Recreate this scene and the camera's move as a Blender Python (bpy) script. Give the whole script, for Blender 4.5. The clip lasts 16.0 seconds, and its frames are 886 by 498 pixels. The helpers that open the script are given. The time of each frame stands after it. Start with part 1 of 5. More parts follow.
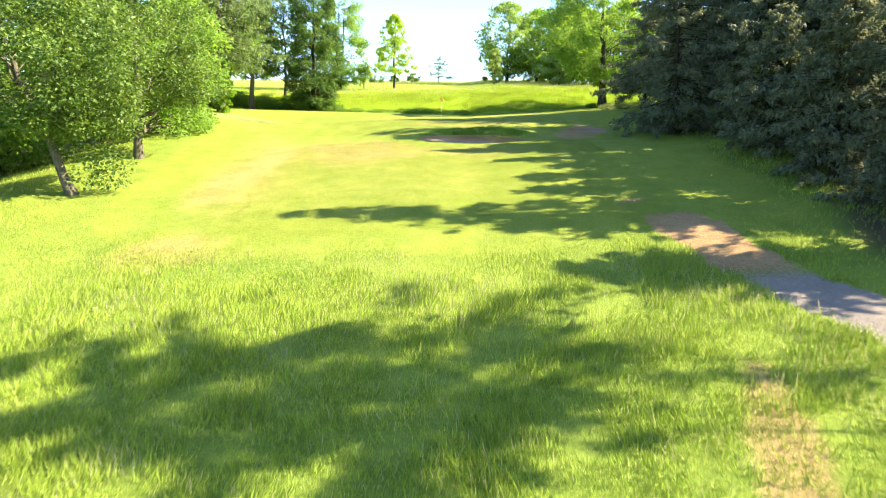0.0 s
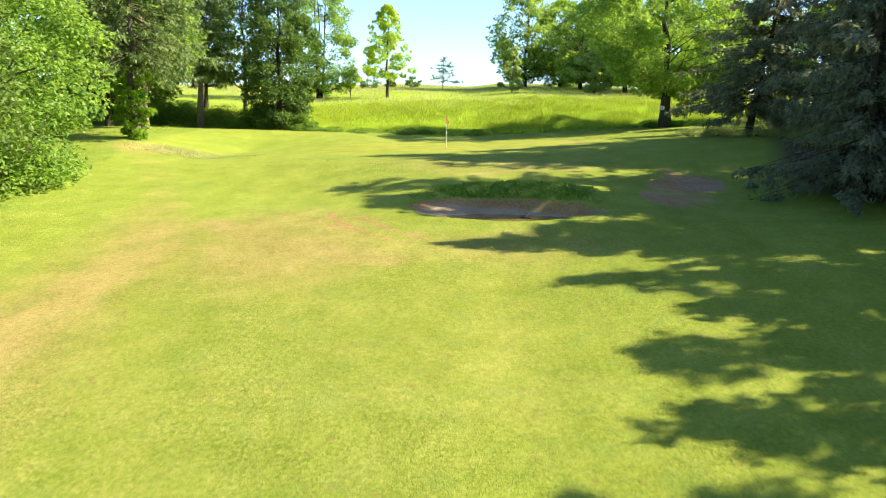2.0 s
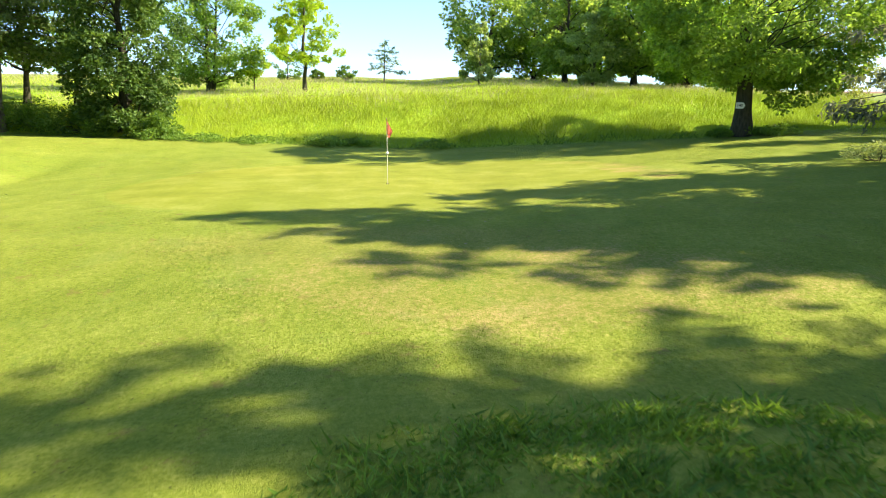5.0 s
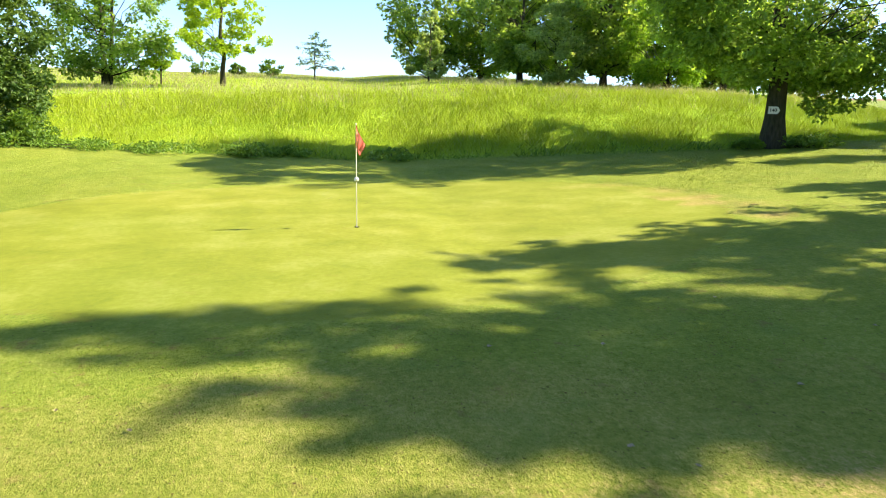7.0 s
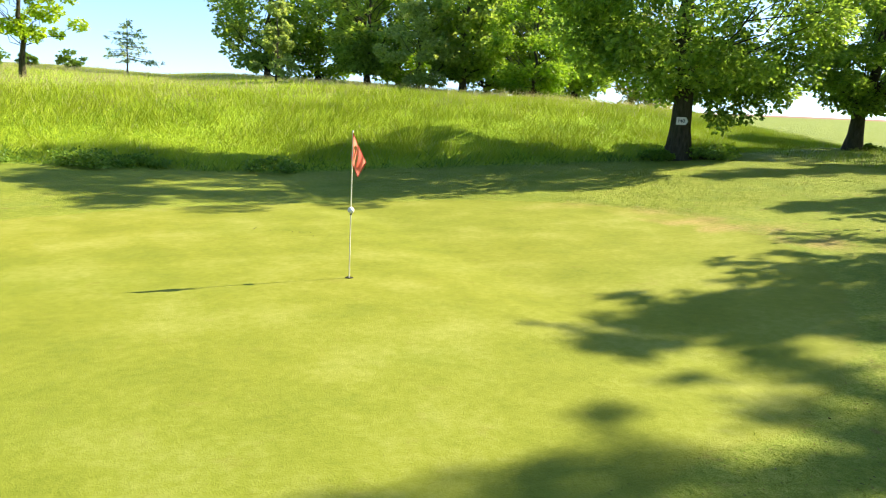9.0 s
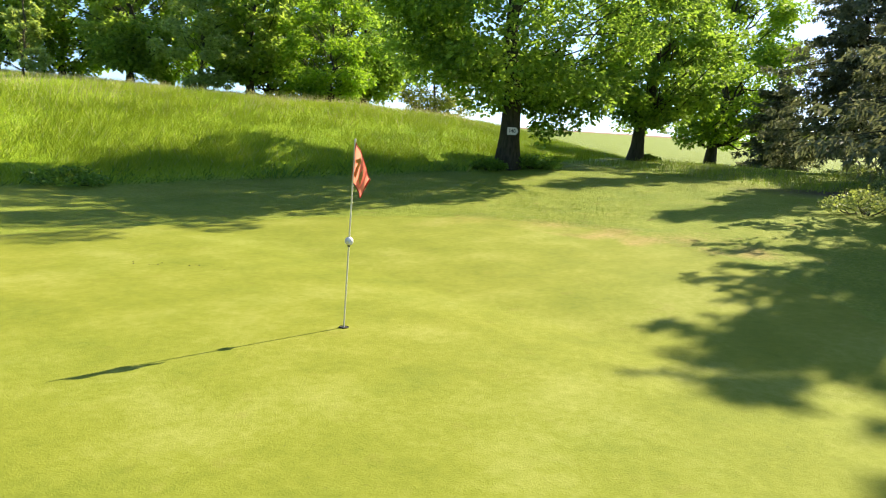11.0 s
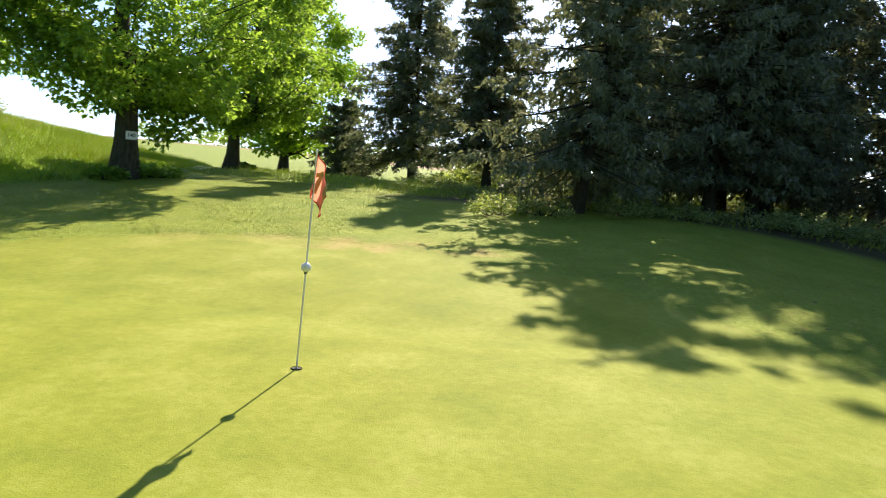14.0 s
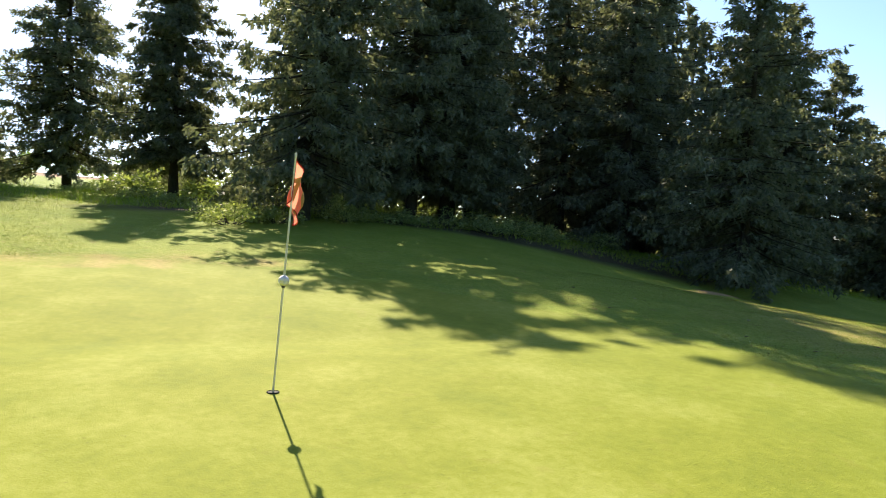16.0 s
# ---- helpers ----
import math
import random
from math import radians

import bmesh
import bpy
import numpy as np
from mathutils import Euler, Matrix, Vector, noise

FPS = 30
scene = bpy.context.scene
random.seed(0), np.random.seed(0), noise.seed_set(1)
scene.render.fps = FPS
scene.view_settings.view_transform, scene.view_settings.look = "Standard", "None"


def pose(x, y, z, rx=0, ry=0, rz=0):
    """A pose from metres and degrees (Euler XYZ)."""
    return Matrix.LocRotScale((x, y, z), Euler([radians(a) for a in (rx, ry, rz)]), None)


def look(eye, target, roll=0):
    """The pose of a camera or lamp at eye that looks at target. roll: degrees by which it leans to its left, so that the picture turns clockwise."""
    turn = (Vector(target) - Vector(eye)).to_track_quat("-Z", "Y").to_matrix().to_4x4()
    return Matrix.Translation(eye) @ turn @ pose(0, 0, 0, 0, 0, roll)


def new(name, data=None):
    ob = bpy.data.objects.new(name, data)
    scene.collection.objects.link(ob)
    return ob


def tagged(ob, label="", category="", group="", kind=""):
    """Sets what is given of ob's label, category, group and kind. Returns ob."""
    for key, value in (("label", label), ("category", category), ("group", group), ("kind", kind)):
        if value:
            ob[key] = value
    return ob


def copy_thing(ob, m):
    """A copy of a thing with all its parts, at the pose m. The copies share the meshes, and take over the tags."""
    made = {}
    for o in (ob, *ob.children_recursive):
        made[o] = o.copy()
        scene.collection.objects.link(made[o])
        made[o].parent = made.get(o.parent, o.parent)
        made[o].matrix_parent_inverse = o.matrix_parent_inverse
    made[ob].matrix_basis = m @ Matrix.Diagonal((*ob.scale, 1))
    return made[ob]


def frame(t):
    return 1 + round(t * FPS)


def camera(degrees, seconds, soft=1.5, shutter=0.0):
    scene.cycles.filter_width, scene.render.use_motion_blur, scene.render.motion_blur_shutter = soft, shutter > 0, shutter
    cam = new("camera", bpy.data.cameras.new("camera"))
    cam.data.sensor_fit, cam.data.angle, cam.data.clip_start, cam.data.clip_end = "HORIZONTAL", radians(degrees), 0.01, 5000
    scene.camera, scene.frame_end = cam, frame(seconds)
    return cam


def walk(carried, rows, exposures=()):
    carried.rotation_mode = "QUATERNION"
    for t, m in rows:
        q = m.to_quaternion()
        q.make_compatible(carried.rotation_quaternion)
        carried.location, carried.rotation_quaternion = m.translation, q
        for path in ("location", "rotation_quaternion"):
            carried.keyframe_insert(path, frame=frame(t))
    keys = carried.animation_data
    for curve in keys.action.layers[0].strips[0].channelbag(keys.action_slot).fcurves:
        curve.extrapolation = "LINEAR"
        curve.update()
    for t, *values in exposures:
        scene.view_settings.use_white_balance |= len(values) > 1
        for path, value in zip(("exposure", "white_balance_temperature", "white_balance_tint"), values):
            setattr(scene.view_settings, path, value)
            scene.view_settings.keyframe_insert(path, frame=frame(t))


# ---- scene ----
cam = camera(63.8, 16.0, soft=1.05, shutter=0.18)
EXPOSURES = [(0, 2.22), (0.3, 2.12), (0.8, 1.9), (2, 1.72), (3.5, 1.58), (4.0, 1.70), (7, 1.70), (9, 1.54), (12.5, 1.33), (16, 1.34)]
PATH = [
    (0, (0.236, 0.053, 0.393), (0.207, 2.018, 0.02), 1.6),
    (0.5, (0.198, 6.169, 1.229), (0.161, 8.133, 0.853), 1.4),
    (1, (-0.152, 11.408, 1.858), (-0.189, 13.371, 1.481), 1.2),
    (1.5, (-0.294, 16.633, 2.208), (-0.333, 18.597, 1.831), 1.4),
    (2, (-0.381, 21.835, 2.323), (-0.422, 23.799, 1.946), 1.5),
    (2.5, (-0.505, 26.629, 2.224), (-0.531, 28.593, 1.848), 1.6),
    (3, (-0.549, 31.219, 2.051), (-0.541, 33.183, 1.677), 1.6),
    (3.5, (-0.59, 35.554, 2.133), (-0.546, 37.517, 1.754), 1.7),
    (4, (-0.591, 39.651, 2.285), (-0.525, 41.615, 1.909), 1.7),
    (6.5, (-1.587, 52.915, 2.304), (-1.335, 54.865, 1.936), 2.2),
    (7, (-1.937, 54.773, 2.297), (-1.614, 56.714, 1.934), 2.4),
    (7.5, (-2.455, 56.328, 2.345), (-2.055, 58.254, 1.987), 2.6),
    (8, (-3.073, 57.578, 2.32), (-2.558, 59.479, 1.971), 2.9),
    (8.5, (-3.735, 58.716, 2.232), (-3.062, 60.569, 1.895), 3.1),
    (9, (-4.373, 59.674, 2.166), (-3.544, 61.465, 1.842), 3.4),
    (11.5, (-6.487, 63.83, 1.968), (-4.973, 65.114, 1.723), 4.0),
    (12, (-6.882, 64.491, 1.935), (-5.26, 65.639, 1.705), 4.1),
    (12.5, (-7.272, 65.156, 1.894), (-5.541, 66.134, 1.68), 4.1),
    (13, (-7.564, 65.832, 1.84), (-5.722, 66.586, 1.647), 4.0),
    (13.5, (-7.773, 66.501, 1.814), (-5.849, 67.018, 1.64), 3.9),
    (14, (-7.872, 67.197, 1.768), (-5.897, 67.468, 1.615), 3.7),
    (14.5, (-7.856, 67.915, 1.716), (-5.86, 67.94, 1.583), 3.5),
    (15, (-7.875, 68.643, 1.671), (-5.891, 68.42, 1.558), 3.2),
    (15.5, (-7.69, 69.467, 1.593), (-5.749, 68.996, 1.501), 2.9),
    (16, (-7.68, 70.356, 1.567), (-5.816, 69.635, 1.491), 2.5),
]
walk(cam, [(t, look(eye, target, roll)) for t, eye, target, roll in PATH], exposures=EXPOSURES)

# ---- sky and sun ----
SUN_AZ, SUN_EL = radians(94.0), radians(37.0)
world = bpy.data.worlds.new("sky")
scene.world = world
world.use_nodes = True
wn = world.node_tree.nodes
sky = wn.new("ShaderNodeTexSky")
sky.sky_type = "NISHITA"
sky.sun_disc = False
sky.sun_elevation, sky.sun_rotation = SUN_EL, SUN_AZ
sky.air_density, sky.dust_density, sky.ozone_density = 0.65, 0.6, 4.0
wn["Background"].inputs["Strength"].default_value = 0.12
world.node_tree.links.new(sky.outputs[0], wn["Background"].inputs["Color"])
sun = new("sun", bpy.data.lights.new("sun", "SUN"))
sun.data.energy, sun.data.angle, sun.data.color = 5.2, radians(0.55), (1.0, 0.86, 0.65)
sun_from = Vector((math.sin(SUN_AZ) * math.cos(SUN_EL), math.cos(SUN_AZ) * math.cos(SUN_EL), math.sin(SUN_EL)))
sun.matrix_world = look(sun_from * 300, (0, 0, 0))


# ---- small builders ----
def mesh_of(name, verts, faces, material=None, smooth_shade=False):
    """A mesh from arrays of corners and of faces that all have as many corners."""
    verts, faces = np.asarray(verts, np.float32), np.asarray(faces, np.int32)
    me = bpy.data.meshes.new(name)
    n, k = faces.shape
    me.vertices.add(len(verts))
    me.vertices.foreach_set("co", verts.ravel())
    me.loops.add(n * k)
    me.loops.foreach_set("vertex_index", faces.ravel())
    me.polygons.add(n)
    me.polygons.foreach_set("loop_start", np.arange(0, n * k, k, dtype=np.int32))
    me.polygons.foreach_set("use_smooth", np.full(n, smooth_shade))
    me.update(calc_edges=True)
    if material:
        me.materials.append(material)
    return me


def child(name, me, parent, label=""):
    ob = new(name, me)
    ob.parent = parent
    return tagged(ob, label) if label else ob


def part(name, bm, material, parent, label="", smooth_shade=True):
    me = bpy.data.meshes.new(name)
    for f in bm.faces:
        f.smooth = smooth_shade
    bm.to_mesh(me)
    bm.free()
    me.materials.append(material)
    return child(name, me, parent, label)


def thing(name, place, label, category, group="", turn=0.0):
    ob = new(name)
    ob.empty_display_size = 0.2
    ob.matrix_world = pose(*place, 0, 0, turn)
    return tagged(ob, label, category, group)


def tubes(paths, sides=7):
    """Corners and faces of tapered tubes along paths; a path is rows of x, y, z, radius."""
    vs, fs, base = [], [], 0
    ring = np.linspace(0, 2 * np.pi, sides, endpoint=False)
    for p in paths:
        p = np.asarray(p, float)
        ahead = np.gradient(p[:, :3], axis=0)
        ahead /= np.linalg.norm(ahead, axis=1)[:, None] + 1e-9
        ref = np.where(np.abs(ahead[:, 2:3]) > 0.9, [[1.0, 0, 0]], [[0, 0, 1.0]])
        u = np.cross(ahead, ref)
        u /= np.linalg.norm(u, axis=1)[:, None] + 1e-9
        w = np.cross(ahead, u)
        r = p[:, 3][:, None, None]
        rings = p[:, None, :3] + r * (np.cos(ring)[None, :, None] * u[:, None] + np.sin(ring)[None, :, None] * w[:, None])
        vs.append(rings.reshape(-1, 3))
        for i in range(len(p) - 1):
            for j in range(sides):
                k = (j + 1) % sides
                fs.append((base + i * sides + j, base + i * sides + k, base + (i + 1) * sides + k, base + (i + 1) * sides + j))
        base += len(p) * sides
    return np.concatenate(vs), np.array(fs)


def blades(centre, out, side, length, width):
    """Diamond leaves: from centre along out, with their width along side; folded a little."""
    n = len(centre)
    length, width = np.broadcast_to(length, n)[:, None], np.broadcast_to(width, n)[:, None]
    up = np.cross(out, side)
    mid = centre + out * length * 0.45 - up * width * 0.18
    v = np.stack([centre, mid + side * width * 0.5, centre + out * length, mid - side * width * 0.5], 1)
    return v.reshape(-1, 3), np.arange(4 * n).reshape(n, 4)


def spikes(centre, out, side, length, width):
    """Pointed slips: broad at centre, running out along out."""
    n = len(centre)
    length, width = np.broadcast_to(length, n)[:, None], np.broadcast_to(width, n)[:, None]
    v = np.stack([centre - side * width * 0.5, centre + side * width * 0.5, centre + out * length], 1)
    return v.reshape(-1, 3), np.arange(3 * n).reshape(n, 3)


def unit(v):
    return v / (np.linalg.norm(v, axis=-1, keepdims=True) + 1e-9)


# ---- materials ----
def material(name):
    m = bpy.data.materials.new(name)
    m.use_nodes = True
    nt = m.node_tree
    for n in list(nt.nodes):
        nt.nodes.remove(n)
    return m, nt, nt.nodes, nt.links


def node(nt, kind, **inputs):
    n = nt.nodes.new(kind)
    for key, value in inputs.items():
        n.inputs[key.replace("_", " ")].default_value = value
    return n


def noise_tex(nt, scale, detail=4.0, rough=0.55, coords=None):
    n = node(nt, "ShaderNodeTexNoise", Scale=scale, Detail=detail, Roughness=rough)
    if coords is not None:
        nt.links.new(coords, n.inputs["Vector"])
    return n.outputs["Fac"]


def shifted(nt, coords, far):
    n = node(nt, "ShaderNodeMapping", Location=(far, -far * 0.7, 0))
    nt.links.new(coords, n.inputs[0])
    return n.outputs[0]


def ramp(nt, fac, stops):
    n = nt.nodes.new("ShaderNodeValToRGB")
    el = n.color_ramp.elements
    while len(el) < len(stops):
        el.new(0.5)
    for e, (p, c) in zip(el, stops):
        e.position, e.color = p, (*c, 1) if len(c) == 3 else c
    nt.links.new(fac, n.inputs[0])
    return n.outputs["Color"]


def mix(nt, fac, a, b, how="MIX"):
    n = nt.nodes.new("ShaderNodeMix")
    n.data_type, n.blend_type = "RGBA", how
    for socket, v in ((n.inputs[0], fac), (n.inputs[6], a), (n.inputs[7], b)):
        if isinstance(v, (int, float)):
            socket.default_value = v
        elif isinstance(v, tuple):
            socket.default_value = (*v, 1)
        else:
            nt.links.new(v, socket)
    return n.outputs[2]


def calc(nt, how, a, b=0.0):
    n = nt.nodes.new("ShaderNodeMath")
    n.operation = how
    for socket, v in ((n.inputs[0], a), (n.inputs[1], b)):
        if isinstance(v, (int, float)):
            socket.default_value = v
        else:
            nt.links.new(v, socket)
    return n.outputs[0]


def surface(nt, colour, rough, bump=None, strength=0.3, distance=0.02, through_light=0.0, glow=None, gloss=0.3):
    p = node(nt, "ShaderNodeBsdfPrincipled", Roughness=rough)
    p.inputs["Specular IOR Level"].default_value = gloss
    nt.links.new(colour, p.inputs["Base Color"]) if not isinstance(colour, tuple) else setattr(p.inputs["Base Color"], "default_value", (*colour, 1))
    if bump is not None:
        b = node(nt, "ShaderNodeBump", Strength=strength, Distance=distance)
        nt.links.new(bump, b.inputs["Height"])
        nt.links.new(b.outputs[0], p.inputs["Normal"])
    out = nt.nodes.new("ShaderNodeOutputMaterial")
    last = p.outputs[0]
    if through_light:
        tr = nt.nodes.new("ShaderNodeBsdfTranslucent")
        if glow is not None:
            nt.links.new(glow, tr.inputs["Color"])
        ms = nt.nodes.new("ShaderNodeMixShader")
        ms.inputs[0].default_value = through_light
        nt.links.new(last, ms.inputs[1])
        nt.links.new(tr.outputs[0], ms.inputs[2])
        last = ms.outputs[0]
    nt.links.new(last, out.inputs["Surface"])


def leaf_material(name, dark, light, through_light=0.4, rough=0.5, clump=0.6, gloss=0.3, glow_tint=(1.5, 1.35, 0.7)):
    """Leaves whose colour varies leaf by leaf and clump by clump."""
    m, nt, nodes, links = material(name)
    geo = nodes.new("ShaderNodeNewGeometry")
    pos = nodes.new("ShaderNodeTexCoord").outputs["Object"]
    big = noise_tex(nt, clump, 2.0, 0.5, pos)
    f = calc(nt, "ADD", calc(nt, "MULTIPLY", geo.outputs["Random Per Island"], 0.55), calc(nt, "MULTIPLY", big, 0.7))
    col = ramp(nt, f, [(0.25, dark), (0.85, light)])
    col = mix(nt, 1.0, col, (0.93, 1.0, 1.15), "MULTIPLY")
    glow = mix(nt, 1.0, col, glow_tint, "MULTIPLY")
    surface(nt, col, rough, through_light=through_light, glow=glow, gloss=gloss)
    return m


def bark_material(name, dark, light, scale=6.0):
    m, nt, nodes, links = material(name)
    pos = nodes.new("ShaderNodeTexCoord").outputs["Object"]
    mp = node(nt, "ShaderNodeMapping", Scale=(1, 1, 0.25))
    links.new(pos, mp.inputs[0])
    f = noise_tex(nt, scale * 2, 6.0, 0.65, mp.outputs[0])
    stain = noise_tex(nt, 1.3, 3.0, 0.5, pos)
    col = mix(nt, calc(nt, "MULTIPLY", stain, 0.5), ramp(nt, f, [(0.3, dark), (0.7, light)]), (0.06, 0.08, 0.03))
    surface(nt, col, 0.9, bump=f, strength=0.9, distance=0.04, gloss=0.15)
    return m


LEAF_MAPLE = leaf_material("maple leaves", (0.10, 0.19, 0.032), (0.28, 0.41, 0.07), 0.58)
LEAF_GROVE = leaf_material("fresh green oak leaves", (0.12, 0.205, 0.040), (0.31, 0.42, 0.085), 0.6)
LEAF_THORN = leaf_material("bronze-green leaves", (0.12, 0.15, 0.035), (0.30, 0.33, 0.085), 0.5)
LEAF_IVY = leaf_material("dark ivy leaves", (0.042, 0.092, 0.018), (0.135, 0.215, 0.040), 0.4)
LEAF_YELLOW = leaf_material("young yellow-green leaves", (0.22, 0.33, 0.015), (0.43, 0.54, 0.03), 0.55)
LEAF_BRIGHT = leaf_material("bright green leaves", (0.10, 0.21, 0.014), (0.26, 0.39, 0.035), 0.5)
LEAF_OAK = leaf_material("grey-green leaves", (0.055, 0.105, 0.018), (0.165, 0.24, 0.042), 0.42)
LEAF_DARK = leaf_material("dark green leaves", (0.065, 0.135, 0.016), (0.18, 0.285, 0.035), 0.5)
NEEDLES = leaf_material("dark spruce needles", (0.074, 0.094, 0.044), (0.190, 0.205, 0.105), 0.42, 0.6, glow_tint=(1.25, 1.15, 0.85))
LEAF_PALE = leaf_material("pale green leaves", (0.19, 0.27, 0.07), (0.38, 0.46, 0.14), 0.5)
NEEDLES_PALE = leaf_material("pale grey-green needles", (0.28, 0.36, 0.18), (0.44, 0.50, 0.28), 0.55, 0.6)
NEEDLES_SOFT = leaf_material("grey-green cedar needles", (0.080, 0.125, 0.036), (0.20, 0.265, 0.078), 0.45, 0.6)
BARK_DARK = bark_material("dark bark", (0.018, 0.014, 0.010), (0.085, 0.068, 0.050))
BARK_GREY = bark_material("grey brown bark", (0.05, 0.04, 0.03), (0.20, 0.165, 0.125))
BARK_PALE = bark_material("pale brown bark", (0.10, 0.075, 0.055), (0.34, 0.26, 0.19))
BARK_SPRUCE = bark_material("spruce bark", (0.015, 0.011, 0.009), (0.07, 0.05, 0.038))


def grass_blade_material(name, low, high, straw, straw_share=0.12, through_light=0.4, soft=0.0):
    m, nt, nodes, links = material(name)
    geo = nodes.new("ShaderNodeNewGeometry")
    pos = nodes.new("ShaderNodeTexCoord").outputs["Object"]
    patch = noise_tex(nt, 0.35, 4.0, 0.6, pos)
    fine = noise_tex(nt, 2.2, 2.0, 0.6, pos)
    f = calc(nt, "ADD", calc(nt, "MULTIPLY", geo.outputs["Random Per Island"], 0.26), calc(nt, "ADD", calc(nt, "MULTIPLY", patch, 0.42), calc(nt, "MULTIPLY", fine, 0.42)))
    col = ramp(nt, f, [(0.28, low), (0.78, high)])
    dryish = calc(nt, "GREATER_THAN", geo.outputs["Random Per Island"], 1 - straw_share)
    col = mix(nt, dryish, col, straw)
    col = mix(nt, 1.0, col, (0.92, 1.0, 1.2), "MULTIPLY")
    glow = mix(nt, 1.0, col, (1.35, 1.25, 0.8), "MULTIPLY")
    surface(nt, col, 0.55, through_light=through_light, glow=glow, gloss=0.05)
    if soft:
        # fine stems scatter light like a soft cushion: lean the shading towards the sky
        lean = nodes.new("ShaderNodeVectorMath")
        lean.operation = "MULTIPLY_ADD"
        lean.inputs[1].default_value, lean.inputs[2].default_value = (1 - soft,) * 3, (0, 0, soft)
        even = nodes.new("ShaderNodeVectorMath")
        even.operation = "NORMALIZE"
        links.new(geo.outputs["Normal"], lean.inputs[0])
        links.new(lean.outputs[0], even.inputs[0])
        for n in nodes:
            if n.type in ("BSDF_PRINCIPLED", "BSDF_TRANSLUCENT"):
                links.new(even.outputs[0], n.inputs["Normal"])
    return m


BLADE_ROUGH = grass_blade_material("rough grass", (0.20, 0.29, 0.022), (0.41, 0.49, 0.060), (0.48, 0.43, 0.17), 0.08, 0.45, 0.45)
BLADE_MEADOW = grass_blade_material("meadow grass", (0.25, 0.355, 0.016), (0.53, 0.59, 0.040), (0.55, 0.53, 0.20), 0.05, 0.42, 0.5)
BLADE_MOWN = grass_blade_material("mown turf", (0.11, 0.165, 0.013), (0.28, 0.325, 0.036), (0.32, 0.28, 0.11), 0.05, 0.3, 0.6)
# brownish worn turf, with thin tree shade also put into its colour
BLADE_APRON = grass_blade_material("worn apron turf toned down for half shade", (0.095, 0.135, 0.014), (0.245, 0.265, 0.038), (0.25, 0.18, 0.07), 0.16, 0.3, 0.4)
CRUMB = leaf_material("dead leaf crumbs", (0.03, 0.022, 0.012), (0.14, 0.07, 0.03), 0.1, clump=3.0)
BLADE_STRAW = grass_blade_material("seed stalks", (0.34, 0.31, 0.12), (0.55, 0.47, 0.26), (0.58, 0.48, 0.30), 0.3, 0.45)
WEED = leaf_material("weed leaves", (0.075, 0.155, 0.018), (0.21, 0.33, 0.04), 0.45, clump=2.0)
SCRUB = leaf_material("pale bramble leaves", (0.12, 0.17, 0.05), (0.34, 0.40, 0.13), 0.4, clump=1.5)


